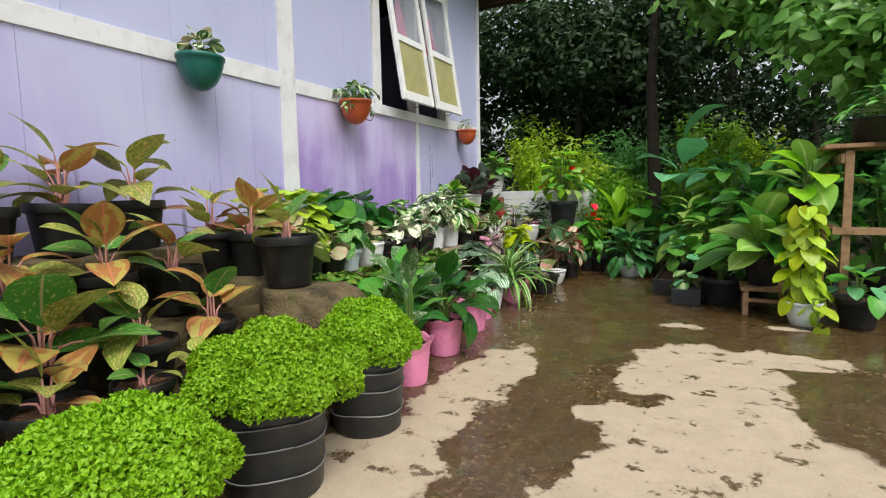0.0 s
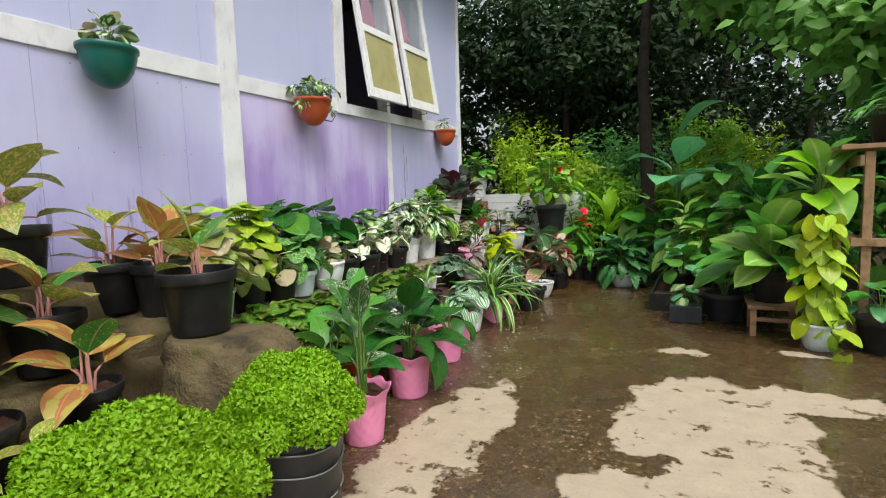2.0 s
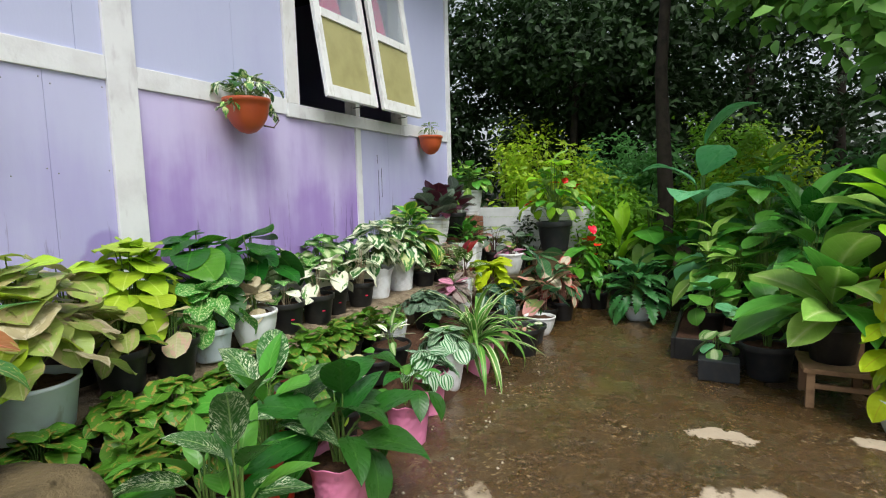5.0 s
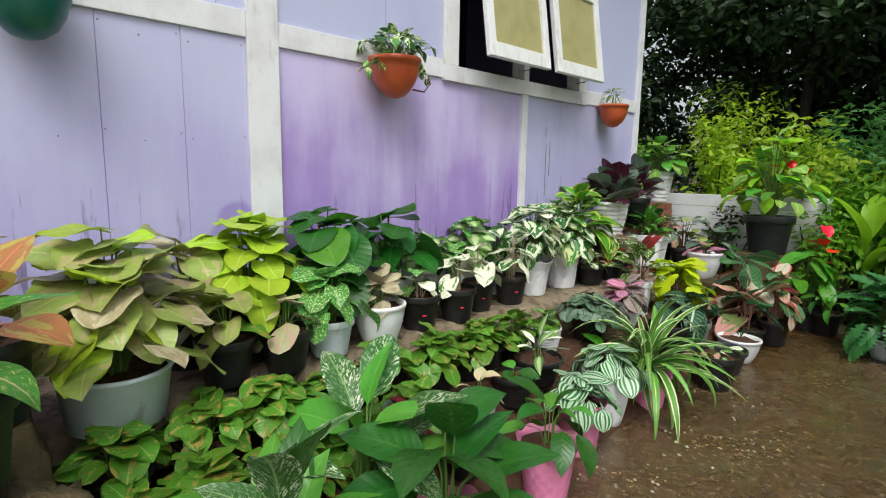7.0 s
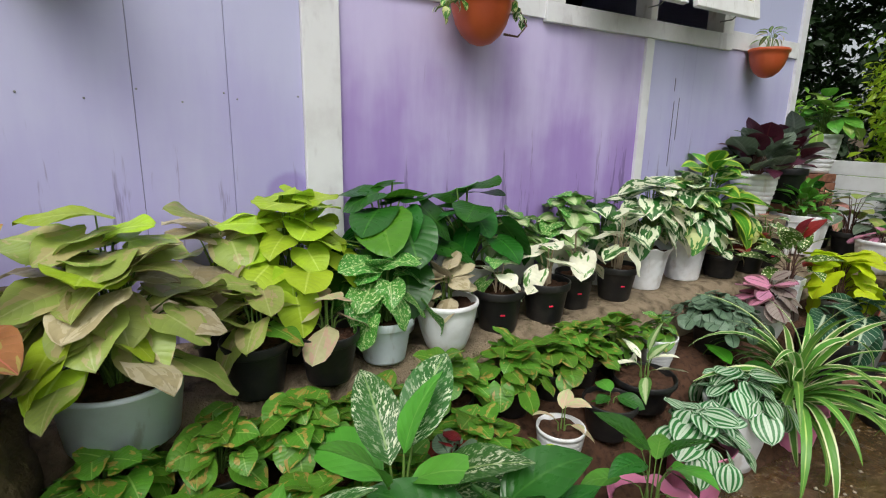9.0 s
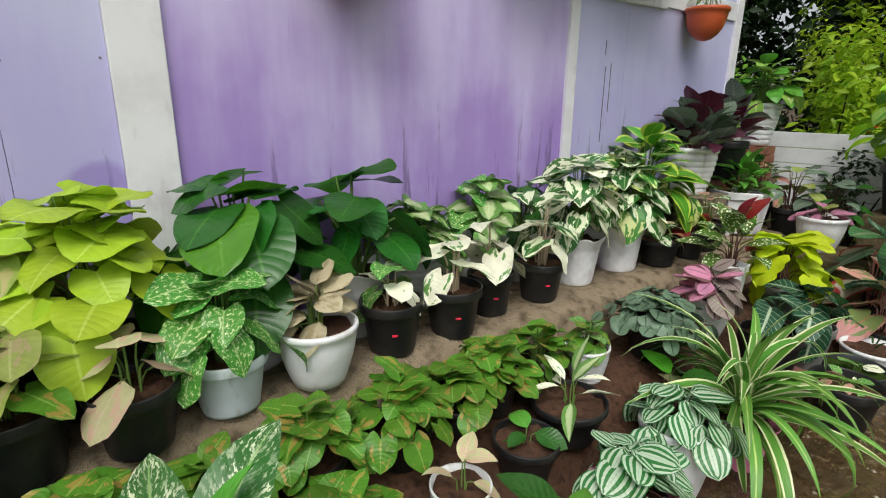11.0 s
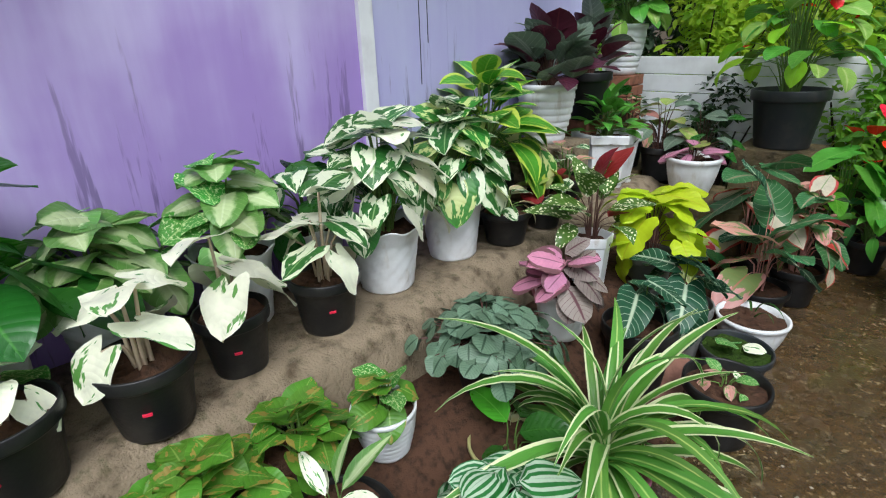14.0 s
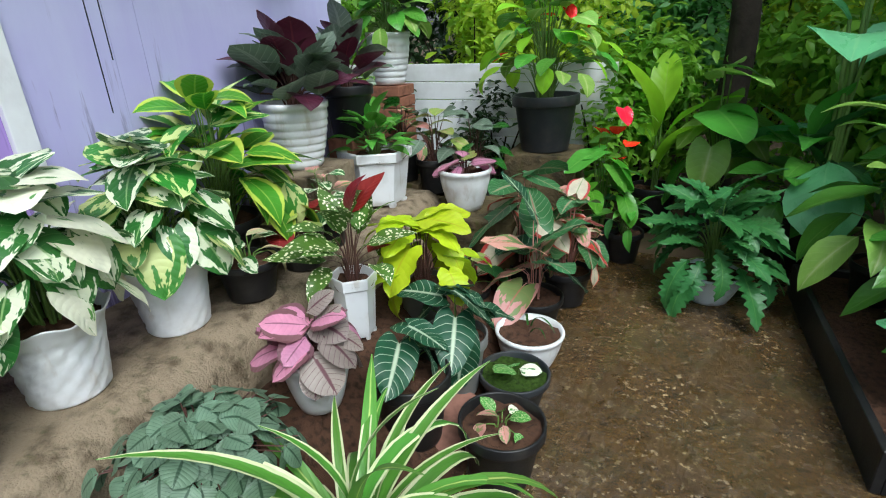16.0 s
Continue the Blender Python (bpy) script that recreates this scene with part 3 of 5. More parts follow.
def pot_meshes(style, d, h, colour):
    """Meshes of a pot's body and its soil; body stands on z = 0."""
    key = (style, round(d, 2), round(h, 2), colour)
    if key in POTS:
        return POTS[key]
    r = d / 2
    t = max(0.004, 0.02 * d)
    if style == "lip":          # nursery pot with a turned lip
        prof = [(0.70 * r, 0, 0), (0.72 * r, 0.01, 0), (0.90 * r, 0.80 * h, 0), (0.91 * r, 0.81 * h, 0), (0.985 * r, 0.82 * h, 0), (r, 0.84 * h, 0), (r, 0.985 * h, 0), (0.99 * r, h, 0), (0.94 * r, h, 0), (0.93 * r, 0.98 * h, 0), (0.88 * r, 0.80 * h, 0)]
        v, f = lathe(prof)
    elif style == "ring":       # ribbed pot
        prof = [(0.62 * r, 0, 0), (0.66 * r, 0.01, 0)]
        for i in range(7):
            z = 0.05 + 0.115 * i
            rr = r * (0.66 + 0.30 * math.sin(math.pi / 2 * z))
            prof += [(rr, z * h, 0), (rr + 0.012 * d, (z + 0.02) * h, 0), (rr + 0.012 * d, (z + 0.08) * h, 0), (rr + 0.002, (z + 0.1) * h, 0)]
        prof += [(0.95 * r, 0.90 * h, 0), (r, 0.91 * h, 0), (r, h, 0), (0.94 * r, h, 0), (0.90 * r, 0.85 * h, 0)]
        v, f = lathe(prof)
    elif style == "round":      # rounded bowl-like pot
        prof = [(0.55 * r, 0, 0), (0.62 * r, 0.02 * h, 0)] + [(r * (0.62 + 0.35 * math.sin(math.pi / 2 * s)), s * h, 0) for s in (0.15, 0.3, 0.45, 0.6, 0.75, 0.88)] + [(1.0 * r, 0.90 * h, 0), (1.02 * r, 0.95 * h, 0), (r, h, 0), (0.93 * r, h, 0), (0.88 * r, 0.82 * h, 0)]
        v, f = lathe(prof)
    elif style == "weave":      # basket-weave relief with a waved rim
        prof = [(0.66 * r, 0, 0), (0.68 * r, 0.015 * h, 0)]
        seg = 48
        for i in range(13):
            s = 0.03 + 0.062 * i
            prof.append((r * (0.68 + 0.20 * s), s * h, 0))
        prof += [(0.87 * r, 0.80 * h, 0.1), (0.90 * r, 0.86 * h, 0.4), (0.96 * r, 0.93 * h, 0.8), (1.02 * r, 0.98 * h, 1), (1.03 * r, 0.995 * h, 1), (1.0 * r, h, 1), (0.93 * r, 0.95 * h, 0.7), (0.86 * r, 0.84 * h, 0)]
        v, f = lathe(prof, seg, 8, 0.035, 0.035 * h)
        v = list(v)
        for j in range(2, 15):
            for i in range(seg):
                x, y, z = v[j * seg + i]
                g = 1 + 0.034 * (1 if ((i + 2 * (j // 2)) // 2) % 2 else -0.7)
                v[j * seg + i] = (x * g, y * g, z)
    elif style == "tub":        # wide tub with a straight side
        prof = [(0.80 * r, 0, 0), (0.83 * r, 0.015 * h, 0), (0.95 * r, 0.90 * h, 0), (0.97 * r, 0.91 * h, 0), (r, 0.94 * h, 0), (r, 0.99 * h, 0), (0.97 * r, h, 0), (0.94 * r, h, 0), (0.90 * r, 0.85 * h, 0)]
        v, f = lathe(prof, 44, 11, 0.008, 0.0)
    elif style == "square":     # six-sided planter on short feet
        prof = [(0.72 * r, 0.04 * h, 0), (0.74 * r, 0.05 * h, 0), (0.78 * r, 0.12 * h, 0), (0.92 * r, 0.82 * h, 0), (1.0 * r, 0.84 * h, 0), (1.02 * r, 0.98 * h, 0), (r, h, 0), (0.93 * r, h, 0), (0.88 * r, 0.82 * h, 0)]
        v, f = lathe(prof, 6)
        feet = []
        for i in range(6):
            a = 2 * math.pi * i / 6
            feet.append(tube([(0.68 * r * math.cos(a), 0.68 * r * math.sin(a), 0), (0.70 * r * math.cos(a), 0.70 * r * math.sin(a), 0.07 * h)], 0.10 * r, 0.12 * r, 6))
        v, f = join([(v, f)] + feet)
    else:                       # hanging half bowl
        prof = [(0.10 * r, 0, 0), (0.35 * r, 0.05 * h, 0), (0.62 * r, 0.2 * h, 0), (0.82 * r, 0.42 * h, 0), (0.94 * r, 0.70 * h, 0), (0.97 * r, 0.86 * h, 0), (1.03 * r, 0.88 * h, 0), (1.04 * r, 0.98 * h, 0), (1.0 * r, h, 0), (0.94 * r, h, 0), (0.9 * r, 0.8 * h, 0)]
        v, f = lathe(prof)
    body = mesh_from("pot", v, f, M[colour], smooth=style != "square")
    rs = 0.90 * r if style != "weave" else 0.86 * r
    sv, sf = [(0, 0, 0.90 * h)], []
    rng = random.Random(int(d * 1000))
    for ring in (0.35, 0.7, 1.0):
        for i in range(20):
            a = 2 * math.pi * i / 20
            sv.append((rs * ring * math.cos(a), rs * ring * math.sin(a), 0.86 * h + (0.02 * h + 0.006) * rng.uniform(-1, 1.4)))
    for i in range(20):
        sf.append((0, 1 + i, 1 + (i + 1) % 20))
        for q in (0, 1):
            o = 1 + q * 20
            sf.append((o + i, o + 20 + i, o + 20 + (i + 1) % 20, o + (i + 1) % 20))
    soil = mesh_from("soil", sv, sf, M["soil"])
    POTS[key] = (body, soil)
    return POTS[key]


SEED = [0]


def potted(x, y, z, d, h, style, colour, label, group="potted plants in the yard", soil=True, turn=None):
    """A pot with soil; the plant's parts are hung under it. Returns the thing and its random stream."""
    SEED[0] += 1
    rng = random.Random(SEED[0])
    ob = new("potted_plant")
    ob.matrix_basis = pose(x, y, z, rng.uniform(-1.5, 1.5), rng.uniform(-1.5, 1.5), rng.uniform(0, 360) if turn is None else turn)
    tagged(ob, label, "potted plant", group)
    body, dirt = pot_meshes(style, d, h, colour)
    attach("pot", body, ob)
    if soil:
        attach("soil", dirt, ob)
    return ob, rng


# ---- ground, yard, step ----
def boxes(name, specs, material, parent=None, bevel=0.003):
    """Several blocks of one built part in one mesh."""
    bm = bmesh.new()
    for x0, x1, y0, y1, z0, z1 in specs:
        bmesh.ops.create_cube(bm, size=1.0, matrix=Matrix.LocRotScale(((x0 + x1) / 2, (y0 + y1) / 2, (z0 + z1) / 2), None, (x1 - x0, y1 - y0, z1 - z0)))
    if bevel:
        bmesh.ops.bevel(bm, geom=bm.edges[:], offset=bevel, segments=1, affect="EDGES")
    return part(name, bm, material, parent)


def sweep(name, section, y0, y1, step, rough, material, label=""):
    """A rough masonry body: a cross-section of (x, z) swept along y with uneven faces."""
    dense = []
    for (xa, za), (xb, zb) in zip(section, section[1:]):
        k = max(1, round(math.hypot(xb - xa, zb - za) / step))
        dense += [(xa + (xb - xa) * i / k, za + (zb - za) * i / k) for i in range(k)]
    dense.append(section[-1])
    ys = np.arange(y0, y1 + step / 2, step)
    verts, faces = [], []
    k = len(dense)
    for y in ys:
        for x, z in dense:
            w = noise.noise_vector((x * 6, y * 6, z * 6)) * rough + noise.noise_vector((x * 19, y * 19, z * 19)) * rough * 0.35
            verts.append((x + w.x, y + (w.y if y0 < y < y1 else 0), max(z + w.z * 0.6, -0.01)))
    for j in range(len(ys) - 1):
        for i in range(k - 1):
            faces.append((j * k + i, (j + 1) * k + i, (j + 1) * k + i + 1, j * k + i + 1))
    faces.append(tuple(range(k)))
    faces.append(tuple(reversed(range((len(ys) - 1) * k, len(ys) * k))))
    ob = attach(name, mesh_from(name, verts, faces, material))
    return tagged(ob, label, "", "", "structure")


def sheet(name, x0, x1, y0, y1, z, material, kind="structure", label=""):
    me = mesh_from(name, [(x0, y0, z), (x1, y0, z), (x1, y1, z), (x0, y1, z)], [(0, 1, 2, 3)], material, smooth=False)
    return tagged(attach(name, me), label, "", "", kind)


M["grit"] = wear_material("pale_grit", (0.50, 0.44, 0.34), (0.25, 0.20, 0.14), 0.8, 40, 0.8, 0.3, 0.3)
M["earth"] = wear_material("garden_earth", (0.085, 0.06, 0.035), (0.035, 0.028, 0.015), 0.9, 2.5, 0.9, 0.8, 0.15, (0.05, 0.075, 0.02))
sheet("ground", -300, 300, -300, 300, -0.05, M["earth"], "structure", "dark bare garden earth around the yard")
yard = part("pavement", box(-2.8, 6.0, -6.0, 8.75, -0.12, 0.0, 0.006), M["ground"])
tagged(yard, "concrete yard, wet brown with dry pale patches", "", "", "structure")

sweep("step", [(-2.74, 0.0), (-2.74, 0.53), (-2.22, 0.53), (-2.16, 0.50), (-2.10, 0.36), (-2.06, 0.0)], 3.16, 8.05, 0.05, 0.022, M["step"], "rough concrete foundation step along the house wall")
sweep("ledge", [(-2.12, 0.0), (-2.12, 0.325), (-1.88, 0.32), (-1.60, 0.09), (-1.46, -0.005)], 3.16, 7.7, 0.07, 0.014, M["soil"], "brown earth ledge below the concrete step")
sweep("bank", [(-2.74, 0.0), (-2.74, 0.85), (-2.14, 0.85), (-2.10, 0.56), (-1.80, 0.55), (-1.75, 0.34), (-1.56, 0.33), (-1.53, 0.28), (-1.34, 0.27), (-1.28, 0.0)], 0.6, 3.12, 0.07, 0.03, M["stone"], "stepped rough concrete bank against the wall")


def ledge(x):
    return 0.32 if x < -1.88 else max(0.0, 0.32 - (x + 1.88) * 0.82)


def rock(x, y, z, sx, sy, sz, seed):
    bm = bmesh.new()
    bmesh.ops.create_icosphere(bm, subdivisions=4, radius=1.0)
    for v in bm.verts:
        d = v.co.normalized()
        w = 1 + 0.26 * noise.noise(d * 1.6 + Vector((seed, 0, 0))) + 0.12 * noise.noise(d * 5 + Vector((0, seed, 0))) + 0.05 * noise.noise(d * 14)
        q = Vector([math.copysign(abs(c) ** 0.55, c) for c in d]) * w
        v.co = Vector((x + q.x * sx, y + q.y * sy, z + min(q.z, 0.9) * sz))
    ob = part("rock", bm, M["stone"], smooth=True)
    return tagged(ob, "mossy brown rock carrying flower pots", "rock", "rocks under the pots")


rock(-1.50, 3.02, 0.34, 0.25, 0.22, 0.345, 1.0)
rock(-2.02, 2.98, 0.36, 0.22, 0.22, 0.36, 4.0)
rock(-1.42, 3.30, 0.14, 0.16, 0.16, 0.17, 9.0)

# ---- house ----
WX = -2.735
house = tagged(new("wall_front"), "lavender board wall with white painted battens", "", "", "structure")
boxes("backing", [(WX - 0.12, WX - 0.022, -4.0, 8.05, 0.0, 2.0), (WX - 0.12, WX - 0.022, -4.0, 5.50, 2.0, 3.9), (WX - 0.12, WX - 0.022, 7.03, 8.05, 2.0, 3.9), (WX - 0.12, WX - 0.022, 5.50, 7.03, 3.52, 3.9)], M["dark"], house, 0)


def board(y0, y1, z0, z1, mat, proud=0.0):
    ob = part("board", box(WX - 0.02, WX + proud, y0 + 0.0008, y1 - 0.0008, z0, z1, 0.0015), M[mat], house)
    return ob


edges = [-4.0, -2.8, -1.6, -0.4, 0.75, 1.6, 2.38, 3.02, 3.54, 3.86, 4.15]
for a, b in zip(edges, edges[1:]):
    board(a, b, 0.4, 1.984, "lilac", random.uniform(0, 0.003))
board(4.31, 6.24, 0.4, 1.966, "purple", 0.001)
for a, b in ((6.31, 6.64), (6.64, 6.76), (6.76, 7.99)):
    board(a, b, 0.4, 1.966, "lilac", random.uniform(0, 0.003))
edges = [-4.0, -2.8, -1.6, -0.4, 0.8, 1.9, 2.6, 3.23, 4.02, 4.15]
for a, b in zip(edges, edges[1:]):
    board(a, b, 2.104, 3.9, "upper", random.uniform(0, 0.003))
for a, b in ((4.31, 4.98), (4.98, 5.43)):
    board(a, b, 2.08, 3.9, "upper", random.uniform(0, 0.003))
for a, b in ((7.10, 7.55), (7.55, 7.99)):
    board(a, b, 2.08, 3.9, "upper", random.uniform(0, 0.003))
board(5.43, 7.10, 3.6, 3.9, "upper")


def trim(name, y0, y1, z0, z1, proud):
    return tagged(part(name, box(WX - 0.02, WX + proud, y0, y1, z0, z1, 0.004), M["trim"]), "white painted wooden batten on the wall", "", "", "structure")


trim("trim_post_1", 4.15, 4.31, 0.45, 3.9, 0.022)
trim("trim_post_2", 6.24, 6.31, 0.45, 1.95, 0.020)
trim("trim_corner", 7.99, 8.07, 0.45, 3.9, 0.022)
trim("trim_rail_1", -4.0, 4.149, 1.983, 2.105, 0.016)
trim("trim_rail_2", 4.311, 5.43, 1.965, 2.08, 0.016)
trim("trim_rail_3", 7.10, 7.99, 1.965, 2.08, 0.016)
trim("trim_sill", 5.43, 7.10, 1.95, 2.05, 0.030)

# split seams in the boards
for y, z0, z1 in ((6.58, 1.18, 1.60), (6.57, 1.66, 1.74), (6.63, 1.35, 1.62)):
    part("seam", box(WX + 0.001, WX + 0.0042, y - 0.0022, y + 0.0018, z0, z1, 0.0005), M["dark"], house, "dark split between boards")

nail = [tube([(0, 0, 0), (0.002, 0, 0)], 0.004, 0.003, 6)]
nail_mesh = mesh_from("nail", nail[0][0] + [(0.0025, 0, 0)], nail[0][1] + [(6 + i, 6 + (i + 1) % 6, 12) for i in range(6)], M["wire"])
for y in (3.56, 3.70, 3.84, 3.90, 4.12, 3.40, 3.20):
    for z in (1.93, 1.50):
        attach("nail", nail_mesh, house, Matrix.Translation((WX + 0.0035, y + 0.01 * math.sin(40 * y), z + 0.02 * math.sin(23 * y + z))))

end_wall = tagged(part("wall_end", box(-7.5, WX - 0.022, 8.05, 8.07, 0.0, 3.9, 0), M["lilac"]), "lavender end wall of the house", "", "", "structure")
# room behind the window: its lack of light is put into the colour
back = tagged(boxes("wall_room", [(-5.2, -5.1, -4.0, 8.05, 0.0, 3.9), (-5.1, WX - 0.12, -4.1, -4.0, 0.0, 3.9)], M["dark"], None, 0), "inner walls of the room, coloured near-black as unlit", "", "", "structure")
ceiling = tagged(part("ceiling", box(-5.2, WX - 0.02, -4.1, 8.07, 3.9, 3.95, 0), M["dark"]), "ceiling of the room, coloured near-black as unlit", "", "", "structure")
roof = tagged(new("roof"), "brown wooden eave over the house wall", "", "", "structure")
part("roof_sheet", box(-7.6, -2.25, -4.6, 8.75, 4.10, 4.14, 0.004), M["roof"], roof)
part("fascia", box(-2.25, -2.22, -4.6, 8.75, 3.97, 4.15, 0.004), M["roof"], roof)
part("barge_board", box(-7.6, -2.25, 8.752, 8.78, 3.97, 4.15, 0.004), M["roof"], roof)
for i in range(14):
    part("rafter", box(-5.0, -2.26, -4.4 + i, -4.34 + i, 3.98, 4.098, 0.004), M["roof"], roof)

# window: frame and two top-hung sashes pushed out
glass = Nodes("window_glass")
glass.b.inputs["Transmission Weight"].default_value = 0.9
GLASS = glass.done((0.75, 0.8, 0.85), 0.08, 0.5)
window = tagged(new("window_1"), "white top-hung double window standing open", "", "", "structure")
boxes("window_frame", [(WX - 0.10, WX + 0.024, 5.432, 5.56, 2.052, 3.6), (WX - 0.10, WX + 0.024, 6.98, 7.098, 2.052, 3.6), (WX - 0.10, WX + 0.02, 6.25, 6.31, 2.052, 3.52), (WX - 0.10, WX + 0.024, 5.56, 6.98, 3.52, 3.6)], M["sash"], window)
for y0, y1 in ((5.595, 6.235), (6.325, 6.955)):
    tilt = pose(WX + 0.02, 0, 3.50, 0, -8.7, 0)
    hgt = 1.425
    w = 0.068
    sash = boxes("sash", [(0, 0.036, y0, y0 + w, -hgt, 0), (0, 0.036, y1 - w, y1, -hgt, 0), (0, 0.036, y0 + w, y1 - w, -hgt, -hgt + 0.095), (0, 0.036, y0 + w, y1 - w, -w, 0), (0, 0.036, y0 + w, y1 - w, -0.815, -0.745)], M["sash"], window)
    sash.matrix_basis = tilt
    part("panel", box(0.012, 0.020, y0 + w - 0.004, y1 - w + 0.004, -hgt + 0.09, -0.81, 0), M["olive"], sash, "olive yellow lower panel")
    pane = part("pane", box(0.014, 0.018, y0 + w - 0.004, y1 - w + 0.004, -0.75, -w + 0.004, 0), GLASS, sash, "clear upper pane")
    pane.visible_shadow = False
    stay = tube([(0.0, y1 - 0.05, -hgt + 0.1), (-0.12, y1 - 0.03, -hgt + 0.04), (-0.22, y1, -hgt + 0.06)], 0.004, 0.004)
    attach("stay", mesh_from("stay", *stay, M["wire"]), sash)
for y, wid in ((5.95, 0.30), (6.62, 0.26)):
    v = [(0, -wid / 2, -0.45), (0, wid / 2, -0.45), (0, 0.03, 0), (0, -0.03, 0)]
    v += [(0.02, b, c) for _, b, c in v]
    cloth = attach("hanging_cloth", mesh_from("hanging_cloth", v, [(0, 1, 2, 3), (7, 6, 5, 4), (0, 4, 5, 1), (1, 5, 6, 2), (2, 6, 7, 3), (3, 7, 4, 0)], M["cloth"], smooth=False), None, pose(WX - 0.02, y, 3.2, 0, -6, 0))
    tagged(cloth, "crimson cloth ornament hanging inside the window", "ornament", "window ornaments")
    part("trim", box(0.022, 0.028, -wid * 0.4, wid * 0.4, -0.42, -0.38, 0.002), M["tag"], cloth, "red hem")

# ---- wall baskets ----
def basket(x, y, z, d, colour, label, leaf, n, size, width=1.0, shape="oval", spread=0.11):
    ob, rng = potted(x, y, z, d, d * 0.76, "bowl", colour, label, "wall baskets", turn=0)
    part("hook", box(-(x - WX) + 0.02, -d * 0.45, -0.012, 0.012, d * 0.50, d * 0.56, 0.002), M["wire"], ob)
    grow(ob, rng, d * 0.66, n, shape, leaf, size, 0.08, spread, (50, -45), "stemgreen", width=width, thick=0.002, floor=0.07)
    return ob, rng


basket(-2.58, 3.31, 1.80, 0.285, "green", "green plastic half-bowl wall basket with pale fawn leaves", ("cream", "pale_vein", "white_green"), 18, 0.085, 1.1, "round", 0.09)
b2, rng = basket(-2.58, 4.93, 1.77, 0.285, "orange", "terracotta wall basket with trailing variegated leaves", ("white_green", "pothos", "deep_green"), 80, 0.066, 1.1, "oval", 0.20)
for dy in (-0.26, -0.2, -0.14, 0.16, 0.22):
    trail(b2, rng, (0.02, dy * 0.3, 0.24), (0.03, dy, 0.22 - abs(dy) * 0.4), 6, "oval", ("white_green", "pothos"), 0.055, spread=0.03)
v, f = tube([(0.0, 0.13, 0.06), (0.03, 0.19, 0.05), (0.03, 0.24, 0.10), (0.0, 0.22, 0.17)], 0.006, 0.004)
attach("tendril", mesh_from("tendril", v, f, M["stemdark"]), b2)
basket(-2.60, 7.36, 1.78, 0.25, "orange", "terracotta wall basket with pale upright leaves", ("cream", "pale_vein"), 14, 0.09, 0.8, "lance", 0.06)

# ---- curly herb tubs ----
def leaf_cloud(points, normals, size, rng, cup=0.3, aspect=0.6):
    """Small folded leaves at many points: arrays in, mesh lists out."""
    n = len(points)
    t = rng.normal(size=(n, 3))
    nn = normals / np.linalg.norm(normals, axis=1, keepdims=True)
    a = np.cross(nn, t)
    a /= np.linalg.norm(a, axis=1, keepdims=True) + 1e-9
    b = np.cross(nn, a)
    s = (size * rng.uniform(0.65, 1.25, size=(n, 1)))
    w = s * aspect * 0.5
    tip = points + a * s - nn * s * 0.28
    q0, q1 = points, points + a * s * 0.5 - nn * s * 0.04
    l1, r1 = points + a * s * 0.38 + b * w + nn * s * cup * 0.35, points + a * s * 0.38 - b * w + nn * s * cup * 0.35
    l2, r2 = points + a * s * 0.72 + b * w * 0.7 - nn * s * (0.12 - cup * 0.2), points + a * s * 0.72 - b * w * 0.7 - nn * s * (0.12 - cup * 0.2)
    verts = np.stack([q0, l1, l2, tip, r2, r1, q1], axis=1).reshape(-1, 3)
    o = (np.arange(n) * 7)[:, None]
    faces = np.concatenate([o + np.array([[0, 6, 1, 1]]), o + np.array([[6, 3, 2, 1]]), o + np.array([[0, 5, 6, 6]]), o + np.array([[6, 5, 4, 3]])])
    return verts, [tuple(dict.fromkeys(q)) for q in faces.tolist()]


def cloud_mesh(name, verts, faces, material):
    return mesh_from(name, verts.tolist(), faces, material)


